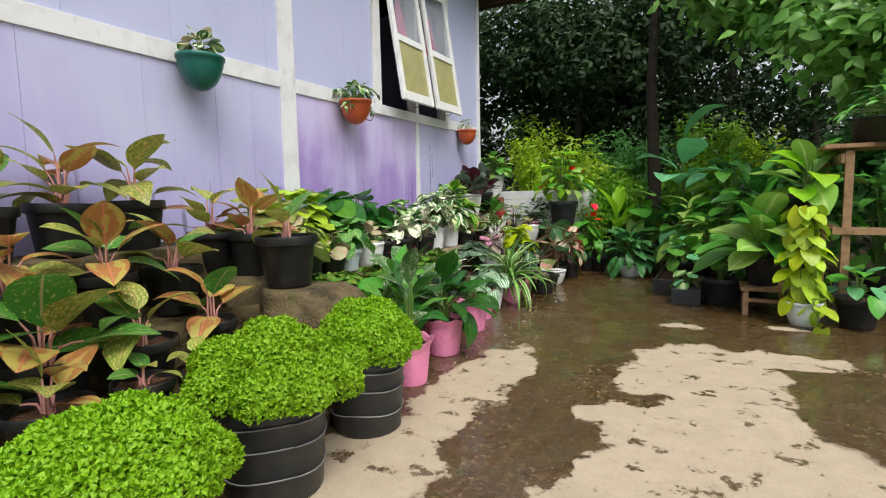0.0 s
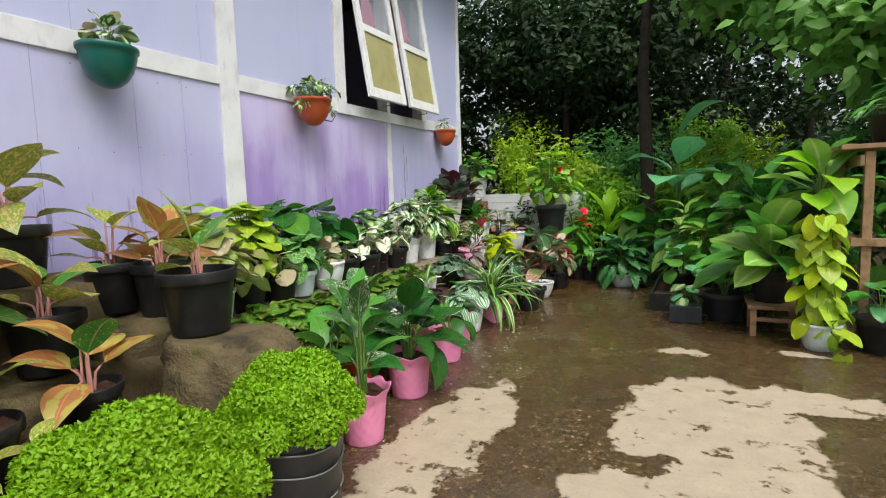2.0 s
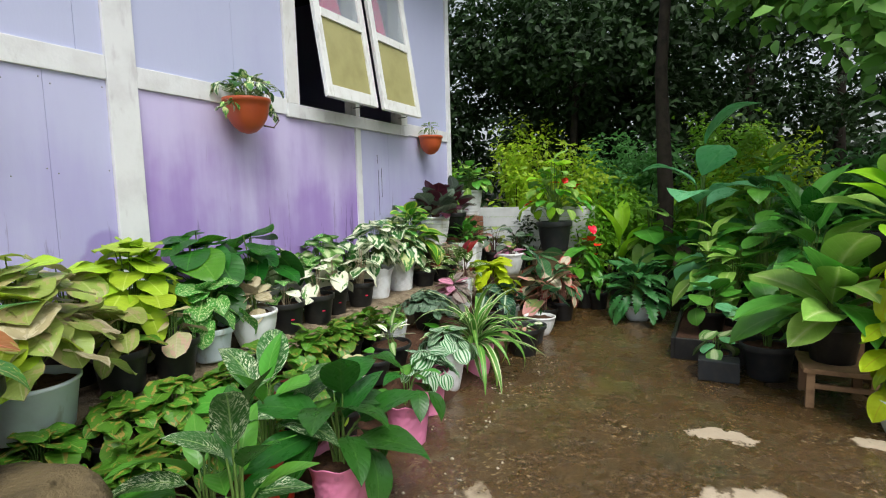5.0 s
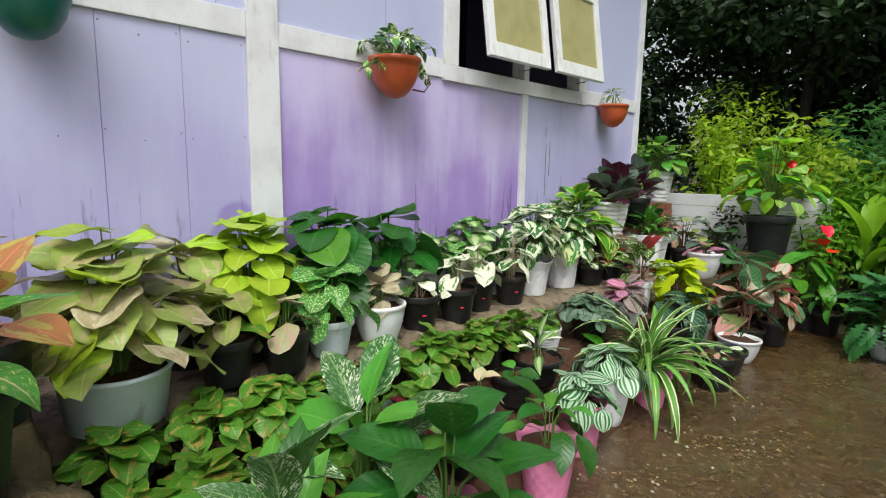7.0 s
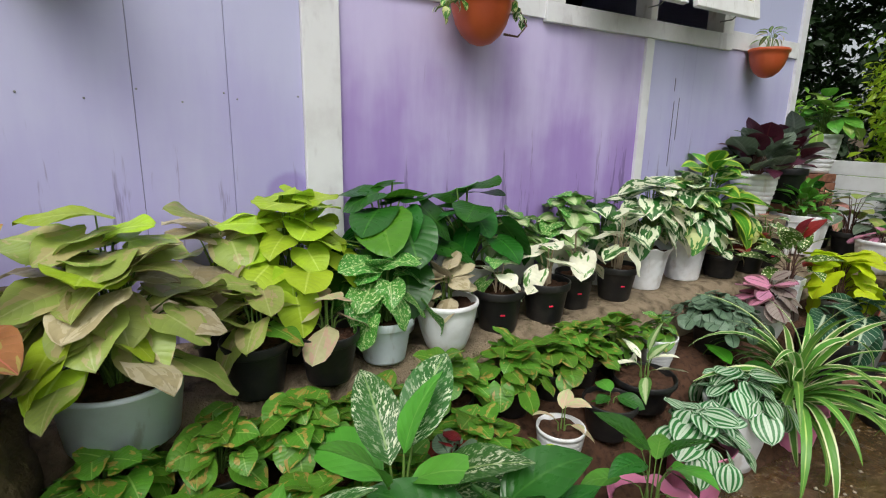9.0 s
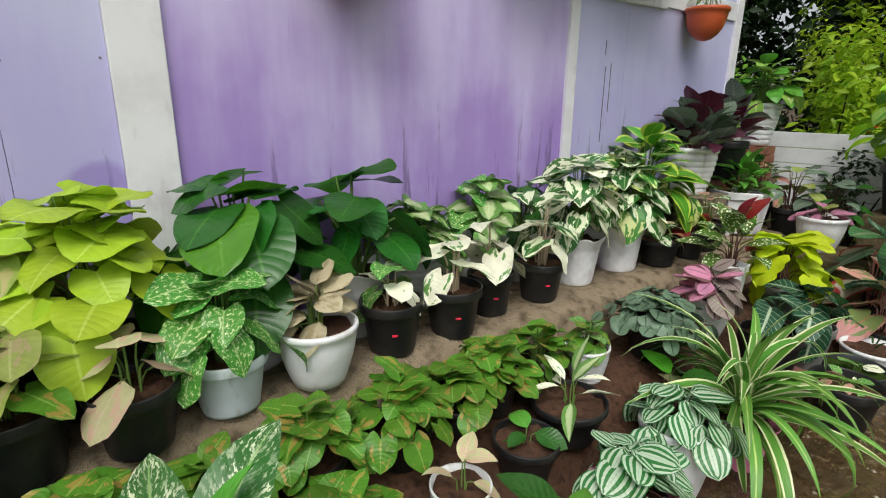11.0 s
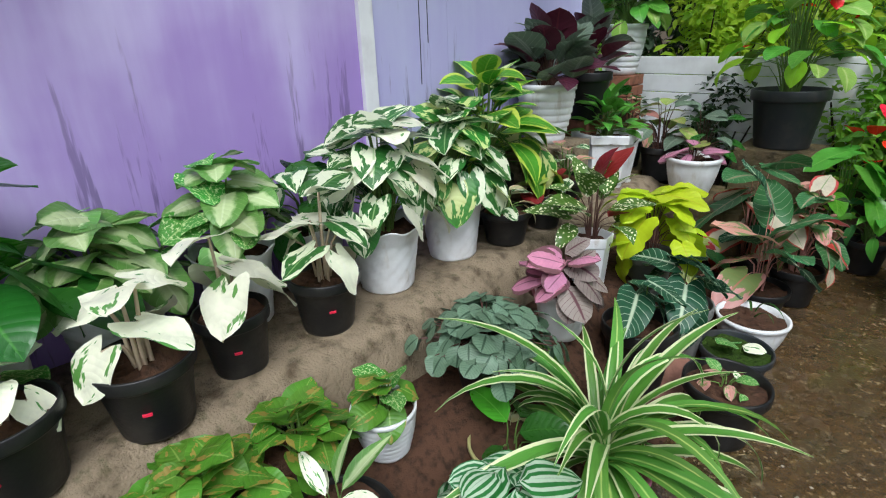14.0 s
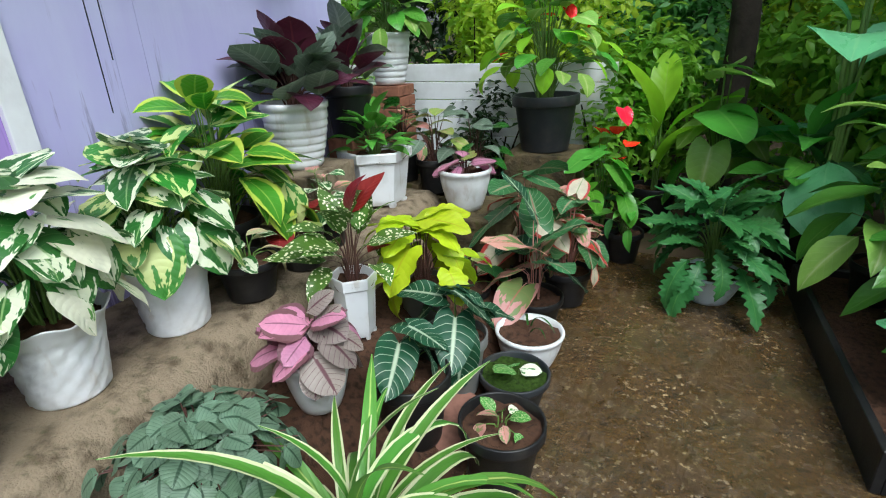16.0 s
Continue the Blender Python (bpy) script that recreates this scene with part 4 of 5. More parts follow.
def curly_tub(x, y, d, h, r, top, bands=True):
    ob, _ = potted(x, y, 0.0, d, h, "tub", "charcoal", "large dark plastic tub overflowing with bright green curly herb", "herb tubs")
    rng = np.random.default_rng(int(x * -1000 + y * 100))
    lumps = []
    for i in range(30):
        a, q = i * 2.39996, math.sqrt((i + 0.5) / 30) * rng.uniform(0.80, 1.0) * r
        lumps.append((q * math.cos(a), q * math.sin(a), rng.uniform(0.24, 0.40) * r, 0.75 * top * (1 - (q / r) ** 2) * rng.uniform(0.75, 1.1)))
    pts, nor = [], []
    for cx, cy, cr, cz in lumps:
        k = int(11000 * (cr / 0.2) ** 2)
        d3 = rng.normal(size=(k, 3))
        d3 /= np.linalg.norm(d3, axis=1, keepdims=True)
        d3 = d3[d3[:, 2] > -0.35]
        ripple = 1 + 0.07 * np.sin(d3[:, :1] * 17 + cx * 40) * np.sin(d3[:, 1:2] * 19) + rng.uniform(-0.12, 0.04, size=(len(d3), 1))
        p = np.array([cx, cy, h * 0.97 + cz]) + d3 * cr * ripple
        pts.append(p)
        nor.append(d3 + rng.normal(size=d3.shape) * 0.55)
    p, q = np.concatenate(pts), np.concatenate(nor)
    v, f = leaf_cloud(p, q, 0.0120, rng, 2.4, 1.5)
    leaves = attach("foliage", cloud_mesh("foliage", v, f, LM["moss"]), ob)
    tagged(leaves, "bright green curly leaves", "", "", "stuff")
    core = bmesh.new()
    bmesh.ops.create_icosphere(core, subdivisions=3, radius=1.0, matrix=Matrix.LocRotScale((0, 0, h * 0.95), None, (r * 0.72, r * 0.72, top * 0.72)))
    part("inner_growth", core, LM["grassy"], ob, smooth=True)
    if bands:
        tubpot = next(c for c in ob.children if c.name.startswith("pot"))
        for k in (0.30, 0.62, 0.86):
            rr = d / 2 * (0.83 + 0.13 * k) + 0.004
            pts = [(rr * math.cos(a), rr * math.sin(a), k * h + 0.008 * math.sin(3 * a)) for a in np.linspace(0, 6.283, 33)]
            attach("wire_band", mesh_from("wire_band", *tube(pts, 0.0035, 0.0035, 5), M["wire"]), tubpot)


curly_tub(-1.12, 2.98, 0.39, 0.36, 0.235, 0.27)
curly_tub(-1.12, 2.38, 0.43, 0.36, 0.275, 0.30)
curly_tub(-1.0, 1.70, 0.44, 0.34, 0.28, 0.21)

# ---- aglaonemas on the bank ----
AG = "red and gold aglaonema in a black nursery pot"
AGG = "aglaonemas on the bank"


def aglao(x, y, rim, d, h, colours, n, size, height, spread=0.10, stem="stempink", label=AG):
    ob, rng = potted(x, y, rim - h, d, h, "lip", "black", label, AGG)
    grow(ob, rng, h * 0.86, n, "lance", colours, size * 0.95, height, spread, (68, 5), stem, width=1.55, thick=0.006)
    return ob


gold, red, grn = ("aglao_gold",), ("aglao_red", "aglao_red", "aglao_gold", "aglao_green"), ("aglao_green", "aglao_gold")
aglao(-2.40, 2.03, 1.09, 0.28, 0.24, grn, 9, 0.30, 0.20)
aglao(-2.42, 2.36, 1.10, 0.31, 0.25, ("aglao_gold", "aglao_red", "aglao_gold"), 11, 0.28, 0.27, 0.12)
aglao(-2.42, 2.72, 1.11, 0.30, 0.26, gold, 9, 0.26, 0.28, label="speckled gold-green aglaonema in a black nursery pot")
aglao(-2.16, 2.98, 0.93, 0.25, 0.23, red, 9, 0.22, 0.20)
aglao(-1.96, 3.08, 0.92, 0.25, 0.24, ("aglao_red",), 8, 0.22, 0.18, label="coppery red aglaonema in a black nursery pot")
aglao(-1.60, 2.99, 0.915, 0.31, 0.26, ("aglao_gold", "aglao_green"), 6, 0.25, 0.17, 0.06, label="speckled green aglaonema in a black nursery pot")
aglao(-1.92, 1.92, 0.79, 0.28, 0.24, ("aglao_red",), 8, 0.25, 0.20)
aglao(-1.95, 2.28, 0.80, 0.24, 0.24, red, 9, 0.27, 0.19)
aglao(-1.97, 2.60, 0.79, 0.27, 0.23, red, 8, 0.26, 0.17)
aglao(-1.64, 2.22, 0.56, 0.27, 0.22, grn, 7, 0.26, 0.15, 0.08)
aglao(-1.44, 2.09, 0.47, 0.21, 0.19, grn, 5, 0.13, 0.07, 0.05, label="young aglaonema in a small black pot")
aglao(-1.44, 2.30, 0.45, 0.14, 0.17, ("aglao_gold",), 4, 0.13, 0.09, 0.03, label="young aglaonema in a small black pot")
aglao(-1.68, 1.90, 0.57, 0.29, 0.23, ("aglao_green", "aglao_red", "aglao_gold"), 9, 0.30, 0.20, 0.12)
aglao(-1.45, 1.80, 0.48, 0.25, 0.2, ("aglao_gold", "aglao_red"), 7, 0.20, 0.12, 0.08)
aglao(-1.68, 2.58, 0.56, 0.22, 0.21, red, 7, 0.24, 0.16, 0.08)
aglao(-1.62, 1.50, 0.57, 0.29, 0.23, grn, 9, 0.30, 0.20, 0.12)
aglao(-2.0, 1.55, 0.80, 0.26, 0.24, red, 9, 0.28, 0.18, 0.12)

# ---- plants on the step ----
STEPG = "pots on the concrete step"
Z = 0.53


def plant(x, y, z, d, h, style, colour, label, n, shape, leaves, size, height, spread, pitch=(40, -30), stem="stemgreen", group=STEPG, width=1.0, thick=0.004, lean=(0, 0)):
    ob, rng = potted(x, y, z, d, h, style, colour, label, group)
    grow(ob, rng, h * 0.86, n, shape, leaves, size, height, spread, pitch, stem, width=width, thick=thick, lean=lean)
    return ob, rng


plant(-2.13, 3.41, 0.53, 0.35, 0.19, "tub", "grey_white", "olive and pinkish syngonium in a pale blue-grey tub", 58, "arrow", ("olive_pink", "olive_pink", "olive_pink", "olive_pink", "fawn", "lime"), 0.155, 0.43, 0.25, (5, -36), width=1.3)
plant(-2.50, 3.75, Z, 0.26, 0.22, "lip", "black", "brown-pink syngonium in a black pot by the wall", 16, "arrow", ("fawn", "olive_pink"), 0.20, 0.36, 0.18, (10, -40), width=1.15)
plant(-2.42, 4.00, Z, 0.28, 0.22, "lip", "black", "bright lime syngonium in a black pot", 46, "arrow", ("lime",), 0.145, 0.42, 0.24, (5, -42), width=1.35)
plant(-2.20, 3.80, Z, 0.23, 0.19, "lip", "black", "olive syngonium in a black pot", 15, "arrow", ("olive_pink", "small_green"), 0.13, 0.20, 0.11, (25, -50))
plant(-2.18, 4.04, Z, 0.22, 0.18, "lip", "black", "cream and pink young syngonium in a black pot", 9, "round", ("cream",), 0.13, 0.16, 0.10, (10, -40))
plant(-2.23, 4.28, Z, 0.23, 0.17, "lip", "grey_white", "white-splashed green syngonium in a pale grey pot", 22, "arrow", ("green_white",), 0.14, 0.26, 0.15, (10, -50), width=1.1)
plant(-2.21, 4.55, Z, 0.26, 0.20, "round", "white", "fawn syngonium in a rounded white pot", 16, "round", ("fawn",), 0.11, 0.15, 0.07, (45, -20))
plant(-2.47, 4.42, Z, 0.30, 0.26, "weave", "white", "large glossy heart-leaved philodendron in a white woven pot", 21, "heart", ("heart", "heart", "heart_young"), 0.22, 0.44, 0.25, (5, -52), width=1.2, thick=0.006)
plant(-2.50, 4.84, Z, 0.30, 0.26, "weave", "white", "large dark heart-leaved philodendron in a white woven pot", 20, "heart", ("heart", "heart", "heart", "heart_young"), 0.21, 0.38, 0.27, (5, -50), width=1.2, thick=0.006)
plant(-2.27, 4.86, Z, 0.235, 0.19, "lip", "black", "small white-leaved syngonium in a black pot", 7, "arrow", ("white", "white", "green_white"), 0.12, 0.15, 0.07, (30, -65), "stempale")
plant(-2.26, 5.13, Z, 0.235, 0.19, "lip", "black", "white-leaved caladium with pale stalks in a black pot", 6, "arrow", ("white",), 0.15, 0.24, 0.09, (15, -55), "stempale", thick=0.006)
plant(-2.32, 5.38, Z, 0.20, 0.185, "lip", "black", "white-leaved caladium in a black pot", 5, "arrow", ("white",), 0.16, 0.23, 0.10, (10, -60), "stempale", thick=0.006)
plant(-2.32, 5.68, Z, 0.225, 0.185, "lip", "black", "white and green leaved plant with pale stalks in a black pot", 10, "arrow", ("white", "white_green"), 0.14, 0.27, 0.11, (20, -50), "stempale", thick=0.005)
plant(-2.58, 5.16, Z, 0.26, 0.25, "ring", "white", "pale-veined syngonium in a ribbed white pot", 34, "arrow", ("pale_vein",), 0.13, 0.26, 0.18, (10, -40), width=1.1)
plant(-2.56, 5.52, Z, 0.26, 0.26, "weave", "white", "pale-veined syngonium in a white woven pot", 34, "arrow", ("pale_vein", "pale_vein", "green_white"), 0.13, 0.31, 0.18, (10, -40), width=1.1)
plant(-2.57, 5.82, Z, 0.25, 0.25, "weave", "white", "dark green and white plant in a white woven pot", 22, "oval", ("white_green", "white_green", "deep_green"), 0.15, 0.28, 0.15, (20, -45))
for x, y, leaf in ((-2.39, 6.0, ("white_green", "white_green", "white_green", "white")), (-2.39, 6.37, ("white_green", "pothos", "white_green"))):
    ob, rng = plant(x, y, Z, 0.28, 0.245, "weave", "white", "variegated white and green plant in a white woven pot", 46, "heart", leaf, 0.15, 0.38, 0.20, (15, -60), width=1.05)
plant(-2.55, 6.80, Z, 0.28, 0.22, "lip", "black", "tall golden-variegated plant in a black pot", 66, "lance", ("golden", "golden", "pothos"), 0.23, 0.44, 0.26, (45, -40), width=1.5)
plant(-2.30, 6.62, Z, 0.23, 0.145, "lip", "black", "low mottled leaves in a black pot", 10, "oval", ("white_green", "cream"), 0.12, 0.10, 0.09, (25, -30))
plant(-2.30, 7.12, Z, 0.20, 0.18, "lip", "black", "white and pink speckled plant in a black pot", 14, "oval", ("caladium_pink", "white_green"), 0.10, 0.18, 0.10, (30, -30))
plant(-2.28, 6.90, Z, 0.20, 0.16, "lip", "black", "wine red begonia in a black pot", 9, "round", ("wine", "olive_pink"), 0.12, 0.12, 0.09, (30, -20), "stemdark")

for ob in [o for o in scene.objects if o.name.startswith("potted_plant") and o.get("group") == STEPG and "black pot" in o["label"] and "white" in o["label"]]:
    holder = next(c for c in ob.children if c.name.startswith("pot"))
    d = holder.dimensions.x / 2
    m = Matrix.Rotation(radians(-25) - ob.rotation_euler.z, 4, "Z") @ Matrix.Translation((d * 0.82, 0, 0.09))
    part("tag", box(-0.002, 0.004, -0.010, 0.010, -0.0035, 0.0035, 0.0008), M["tag"], holder, "small red sticker", m)

# square planter, bowl and the raised pots at the corner
plant(-2.40, 7.76, Z, 0.40, 0.30, "square", "white", "low bushy green plant in a white angular planter", 44, "lance", ("mid_green",), 0.15, 0.20, 0.14, (55, 5), width=1.1)
ob, rng = plant(-1.98, 8.03, 0.45, 0.30, 0.24, "round", "white", "pink and green rex begonia in a white bowl", 9, "round", ("rex", "rex_dark", "olive_pink"), 0.13, 0.11, 0.10, (25, -30), "stemdark")


def block(name, x0, x1, y0, y1, z0, z1, mat, label, category):
    return tagged(part(name, box(x0, x1, y0, y1, z0, z1, 0.008), M[mat]), label, category)


block("concrete_block", -2.72, -2.38, 7.12, 7.52, 0.53, 0.83, "step", "grey concrete block under a flower pot", "block")
block("brick", -2.68, -2.52, 7.74, 8.04, 0.53, 0.88, "brick", "red bricks stacked under a flower pot", "brick")
pillar = tagged(new("brick_pillar"), "short red brick pillar under a white pot", "pillar")
for i in range(15):
    part("brick", box(-2.86 + 0.004 * (i % 3), -2.62 + 0.004 * (i % 2), 8.52, 8.76, 0.072 * i, 0.072 * i + 0.066, 0.006), M["brick"], pillar)
block("concrete_block", -2.25, -1.65, 7.82, 8.3, 0.0, 0.45, "stone", "rough grey concrete block beside the yard", "block")
plant(-2.55, 7.32, 0.83, 0.31, 0.30, "ring", "white", "grey-green and wine calathea in a white ribbed pot", 44, "oval", ("calathea", "calathea_wine", "calathea", "calathea_wine", "calathea"), 0.21, 0.22, 0.17, (85, 25), "stemdark", width=1.3)
plant(-2.58, 7.84, 0.88, 0.28, 0.27, "lip", "black", "wine-coloured calathea in a black pot", 28, "oval", ("calathea_wine", "calathea_wine", "calathea"), 0.19, 0.26, 0.13, (85, 35), "stemdark", width=1.3)
plant(-2.74, 8.64, 1.08, 0.30, 0.33, "ring", "white", "bushy green plant in a white ribbed pot on bricks", 46, "oval", ("mid_green", "pale_green", "pale_green"), 0.18, 0.32, 0.20, (40, -40))

for x, y, z, lf in ((-2.28, 8.30, 0.45, ("calathea", "olive_pink")), (-2.05, 8.42, 0.40, ("deep_green", "calathea")), (-2.52, 8.34, 0.5, ("deep_green", "caladium_pink"))):
    block("concrete_block", x - 0.14, x + 0.14, y - 0.1, y + 0.14, 0.0, z, "stone", "dark stone block under a flower pot", "block")
    plant(x, y, z, 0.24, 0.22, "lip", "black", "dark sparse foliage plant in a black pot", 18, "oval", lf, 0.15, 0.30, 0.18, (30, -30), "stemdark")

# ---- lower row on the earth ledge ----
LOWG = "pots in the lower row"
M["moss_bed"] = wear_material("moss_bed", (0.075, 0.14, 0.02), (0.03, 0.05, 0.012), 0.9, 60, 0.9, 1.0, 0.15, None, 0.012)
M["clay"] = wear_material("old_clay_tile", (0.27, 0.13, 0.095), (0.13, 0.065, 0.045), 0.8, 14, 0.8, 0.5, 0.25)


def low(x, y, d, h, style, colour, label, n, shape, leaves, size, height, spread, pitch=(30, -40), stem="stemgreen", width=1.0, thick=0.003, z=None, lean=(0, 0)):
    return plant(x, y, ledge(x) if z is None else z, d, h, style, colour, label, n, shape, leaves, size, height, spread, pitch, stem, LOWG, width, thick, lean)


syn = "green and rusty young syngonium in a black pot"
rs = random.Random(5)
for x, y in ((-1.95, 3.36), (-1.72, 3.36), (-1.97, 3.62), (-1.75, 3.55), (-1.98, 3.88), (-1.72, 3.82), (-1.97, 4.14), (-1.74, 4.10), (-1.98, 4.42), (-1.76, 4.40), (-1.96, 4.70), (-1.98, 4.92), (-2.0, 5.11)):
    low(x, y, 0.20, 0.125, "lip", "black", syn, 40, "arrow", ("small_green",), 0.085, 0.12 + rs.uniform(0, 0.05), 0.15, (20, -40), width=1.25)
low(-2.0, 5.34, 0.20, 0.13, "lip", "black", syn, 28, "arrow", ("small_green",), 0.080, 0.15, 0.11, (35, -40), width=1.2)
low(-1.94, 5.57, 0.18, 0.15, "ring", "white", "small green syngonium in a white ribbed cup", 13, "arrow", ("small_green", "small_green", "green_white"), 0.075, 0.12, 0.07, (30, -40), width=1.2)
low(-1.80, 5.30, 0.27, 0.14, "lip", "black", "white-streaked young plant in a black pot", 8, "spear", ("white", "pale_vein", "white"), 0.15, 0.12, 0.07, (60, 5), width=0.8)
low(-1.76, 5.04, 0.22, 0.15, "lip", "black", "single small seedling in a black pot", 4, "oval", ("deep_green", "mid_green"), 0.10, 0.06, 0.04)
low(-1.73, 4.75, 0.18, 0.16, "ring", "white", "small white pot with a cream and green seedling", 4, "lance", ("cream", "mid_green"), 0.13, 0.10, 0.04, (60, 10), width=1.3)
low(-1.62, 4.55, 0.20, 0.16, "lip", "black", "yellow-green leafy plant in a black pot", 20, "oval", ("lime", "small_green"), 0.07, 0.14, 0.10)
low(-1.66, 4.25, 0.24, 0.22, "lip", "black", "grey crinkled peperomia in a black pot", 30, "round", ("peperomia", "wine"), 0.07, 0.16, 0.12, (30, -40), "stemdark")
# splashed dieffenbachias and dark plants along the yard edge
low(-1.23, 3.57, 0.27, 0.27, "weave", "pink", "white-splashed upright plant in a pink woven pot", 12, "lance", ("dieff", "deep_green", "mid_green"), 0.27, 0.38, 0.08, (80, 25), width=0.95, thick=0.007, z=0.0)
low(-1.32, 4.17, 0.30, 0.26, "weave", "pink", "dark glossy long-leaved plant in a pink woven pot", 20, "lance", ("deep_green",), 0.30, 0.30, 0.16, (50, -30), width=1.25, thick=0.006, z=0.0)
low(-1.40, 4.84, 0.27, 0.24, "weave", "pink", "dark leafy plant in a pink woven pot", 12, "lance", ("deep_green", "mid_green"), 0.18, 0.22, 0.13, (40, -30), width=1.3, z=0.0)
low(-1.58, 4.02, 0.26, 0.26, "lip", "red", "splashed broad-leaved plant in an orange-red pot", 12, "lance", ("dieff", "dieff", "mid_green"), 0.30, 0.32, 0.14, (70, 5), width=1.05, thick=0.006, z=0.06)
low(-1.45, 3.62, 0.25, 0.24, "lip", "black", "white-splashed plant with broad leaves in a black pot", 10, "lance", ("dieff", "mid_green"), 0.32, 0.28, 0.12, (78, 20), width=1.0, thick=0.006, z=0.02)
low(-1.56, 5.62, 0.27, 0.31, "round", "white", "watermelon-striped peperomia in a white pot", 40, "round", ("watermelon",), 0.125, 0.17, 0.17, (10, -65), "stemdark", z=0.0)
low(-1.50, 5.25, 0.25, 0.27, "weave", "pink", "watermelon-striped peperomia in a pink pot", 34, "round", ("watermelon",), 0.12, 0.17, 0.16, (10, -60), "stemdark", z=0.0)
low(-1.72, 5.85, 0.26, 0.22, "tub", "olive", "dark-leaved seedling in a mossy yellow-green bag pot", 5, "oval", ("deep_green", "heart_young"), 0.16, 0.12, 0.08, z=0.06)
ob, rng = low(-1.52, 6.02, 0.28, 0.20, "weave", "pink", "striped spider plant arching out of a pink woven pot", 64, "strap", ("spider", "spider", "spider_mid"), 0.56, 0.12, 0.04, (85, 18), None, z=0.0, width=1.4)
low(-1.91, 5.98, 0.24, 0.15, "lip", "black", "silvery round-leaved peperomia mound in a black pot", 150, "round", ("peperomia",), 0.062, 0.17, 0.22, (5, -45), "stemdark", width=1.25)
low(-1.88, 6.40, 0.215, 0.20, "round", "white", "pink and silver rex begonia in a white pot", 24, "round", ("rex", "rex", "rex", "rex_dark"), 0.12, 0.15, 0.10, (40, -45), "stemdark", width=1.05)
low(-1.98, 6.80, 0.18, 0.26, "square", "white", "white-spotted begonia in a white angular planter", 22, "lance", ("spotted", "spotted", "spotted", "spotted", "spotted", "wine"), 0.19, 0.26, 0.12, (80, 10), "stemdark", width=1.2)
low(-1.83, 7.10, 0.22, 0.24, "lip", "grey", "yellow-lime maple-leaved begonia in a grey pot", 24, "toothed", ("yellow_lime",), 0.19, 0.34, 0.18, (15, -50), "stemdark", z=0.2)
low(-1.62, 6.90, 0.26, 0.25, "lip", "grey", "pale-veined dark alocasia in a grey pot", 9, "arrow", ("alocasia",), 0.21, 0.25, 0.13, (0, -55), z=0.09, width=0.8)
low(-1.66, 6.60, 0.28, 0.27, "lip", "black", "pale-veined alocasia in a black pot", 5, "arrow", ("alocasia",), 0.20, 0.22, 0.09, (-10, -70), z=0.09, width=0.8)
low(-1.41, 7.27, 0.30, 0.18, "round", "white", "white bowl pot with sparse thin stalks", 3, "strap", ("deep_green",), 0.25, 0.06, 0.03, (60, 30), None, z=0.0)
mossy, _ = low(-1.40, 6.97, 0.28, 0.17, "lip", "charcoal", "black pot of moss with one pale leaf", 3, "round", ("white", "green_white"), 0.09, 0.05, 0.06, z=0.0)
next(c for c in mossy.children if c.name.startswith("soil")).data.materials[0] = M["moss_bed"]
low(-1.35, 6.62, 0.29, 0.23, "lip", "black", "black pot with tiny pink and white seedlings", 8, "oval", ("caladium_pink", "white", "green_white"), 0.07, 0.05, 0.08, z=0.0)
low(-1.46, 7.59, 0.28, 0.19, "lip", "black", "green and pink striped caladium in a black pot", 12, "arrow", ("caladium_green", "alocasia", "caladium_pink"), 0.24, 0.42, 0.13, (45, -40), "stempink", z=0.0, width=0.75)
low(-1.36, 7.92, 0.26, 0.20, "lip", "black", "pink and white caladium in a black pot", 36, "arrow", ("caladium_pink", "caladium_white", "caladium_white", "caladium_red", "caladium_green"), 0.13, 0.42, 0.20, (20, -60), "stempink", z=0.0)
low(-1.62, 7.95, 0.26, 0.22, "lip", "black", "large red and cream caladium in a black pot", 12, "heart", ("caladium_white", "caladium_red", "caladium_green"), 0.30, 0.55, 0.17, (10, -60), "stempink", z=0.0, width=0.8)
low(-1.80, 7.55, 0.24, 0.20, "lip", "black", "green and red mottled foliage in a black pot", 14, "oval", ("olive_pink", "caladium_red", "fern"), 0.13, 0.22, 0.14, z=0.0)

# clay shard between the pots
shard = part("clay_shard", box(-0.055, 0.055, -0.14, 0.14, 0.0, 0.02, 0.005), M["clay"], None, "", pose(-1.555, 6.72, 0.075, 14, 24, 8))
tagged(shard, "broken reddish clay tile lying between pots", "tile")

# red anthurium in a tall black pot
block("plant_stand", -1.92, -1.45, 8.62, 9.05, 0.0, 0.64, "stone", "low concrete stand behind the pots", "stand")
ob, rng = plant(-1.70, 8.84, 0.64, 0.44, 0.36, "lip", "charcoal", "tall leafy anthurium with red flowers in a black pot", 74, "oval", ("mid_green", "pale_green", "bright"), 0.19, 0.75, 0.38, (35, -30), group="anthuriums")
for dx, dy, dz in ((0.13, -0.15, 0.84), (-0.06, -0.12, 0.88), (0.32, 0.1, 0.62), (-0.2, -0.22, 0.8)):
    attach("spathe", leaf_mesh("heart", "spathe", 1), ob, Matrix.Translation((dx, dy, dz)) @ Matrix.Rotation(rng.uniform(0, 6), 4, "Z") @ Matrix.Rotation(radians(rng.uniform(-40, 30)), 4, "X") @ Matrix.Diagonal((0.11, 0.11, 0.11, 1)))
ob, rng = plant(-1.28, 8.62, 0.0, 0.26, 0.22, "lip", "black", "red-flowered anthurium in a black pot", 20, "heart", ("mid_green", "heart_young"), 0.20, 0.60, 0.20, (10, -50), group="anthuriums", width=0.8)
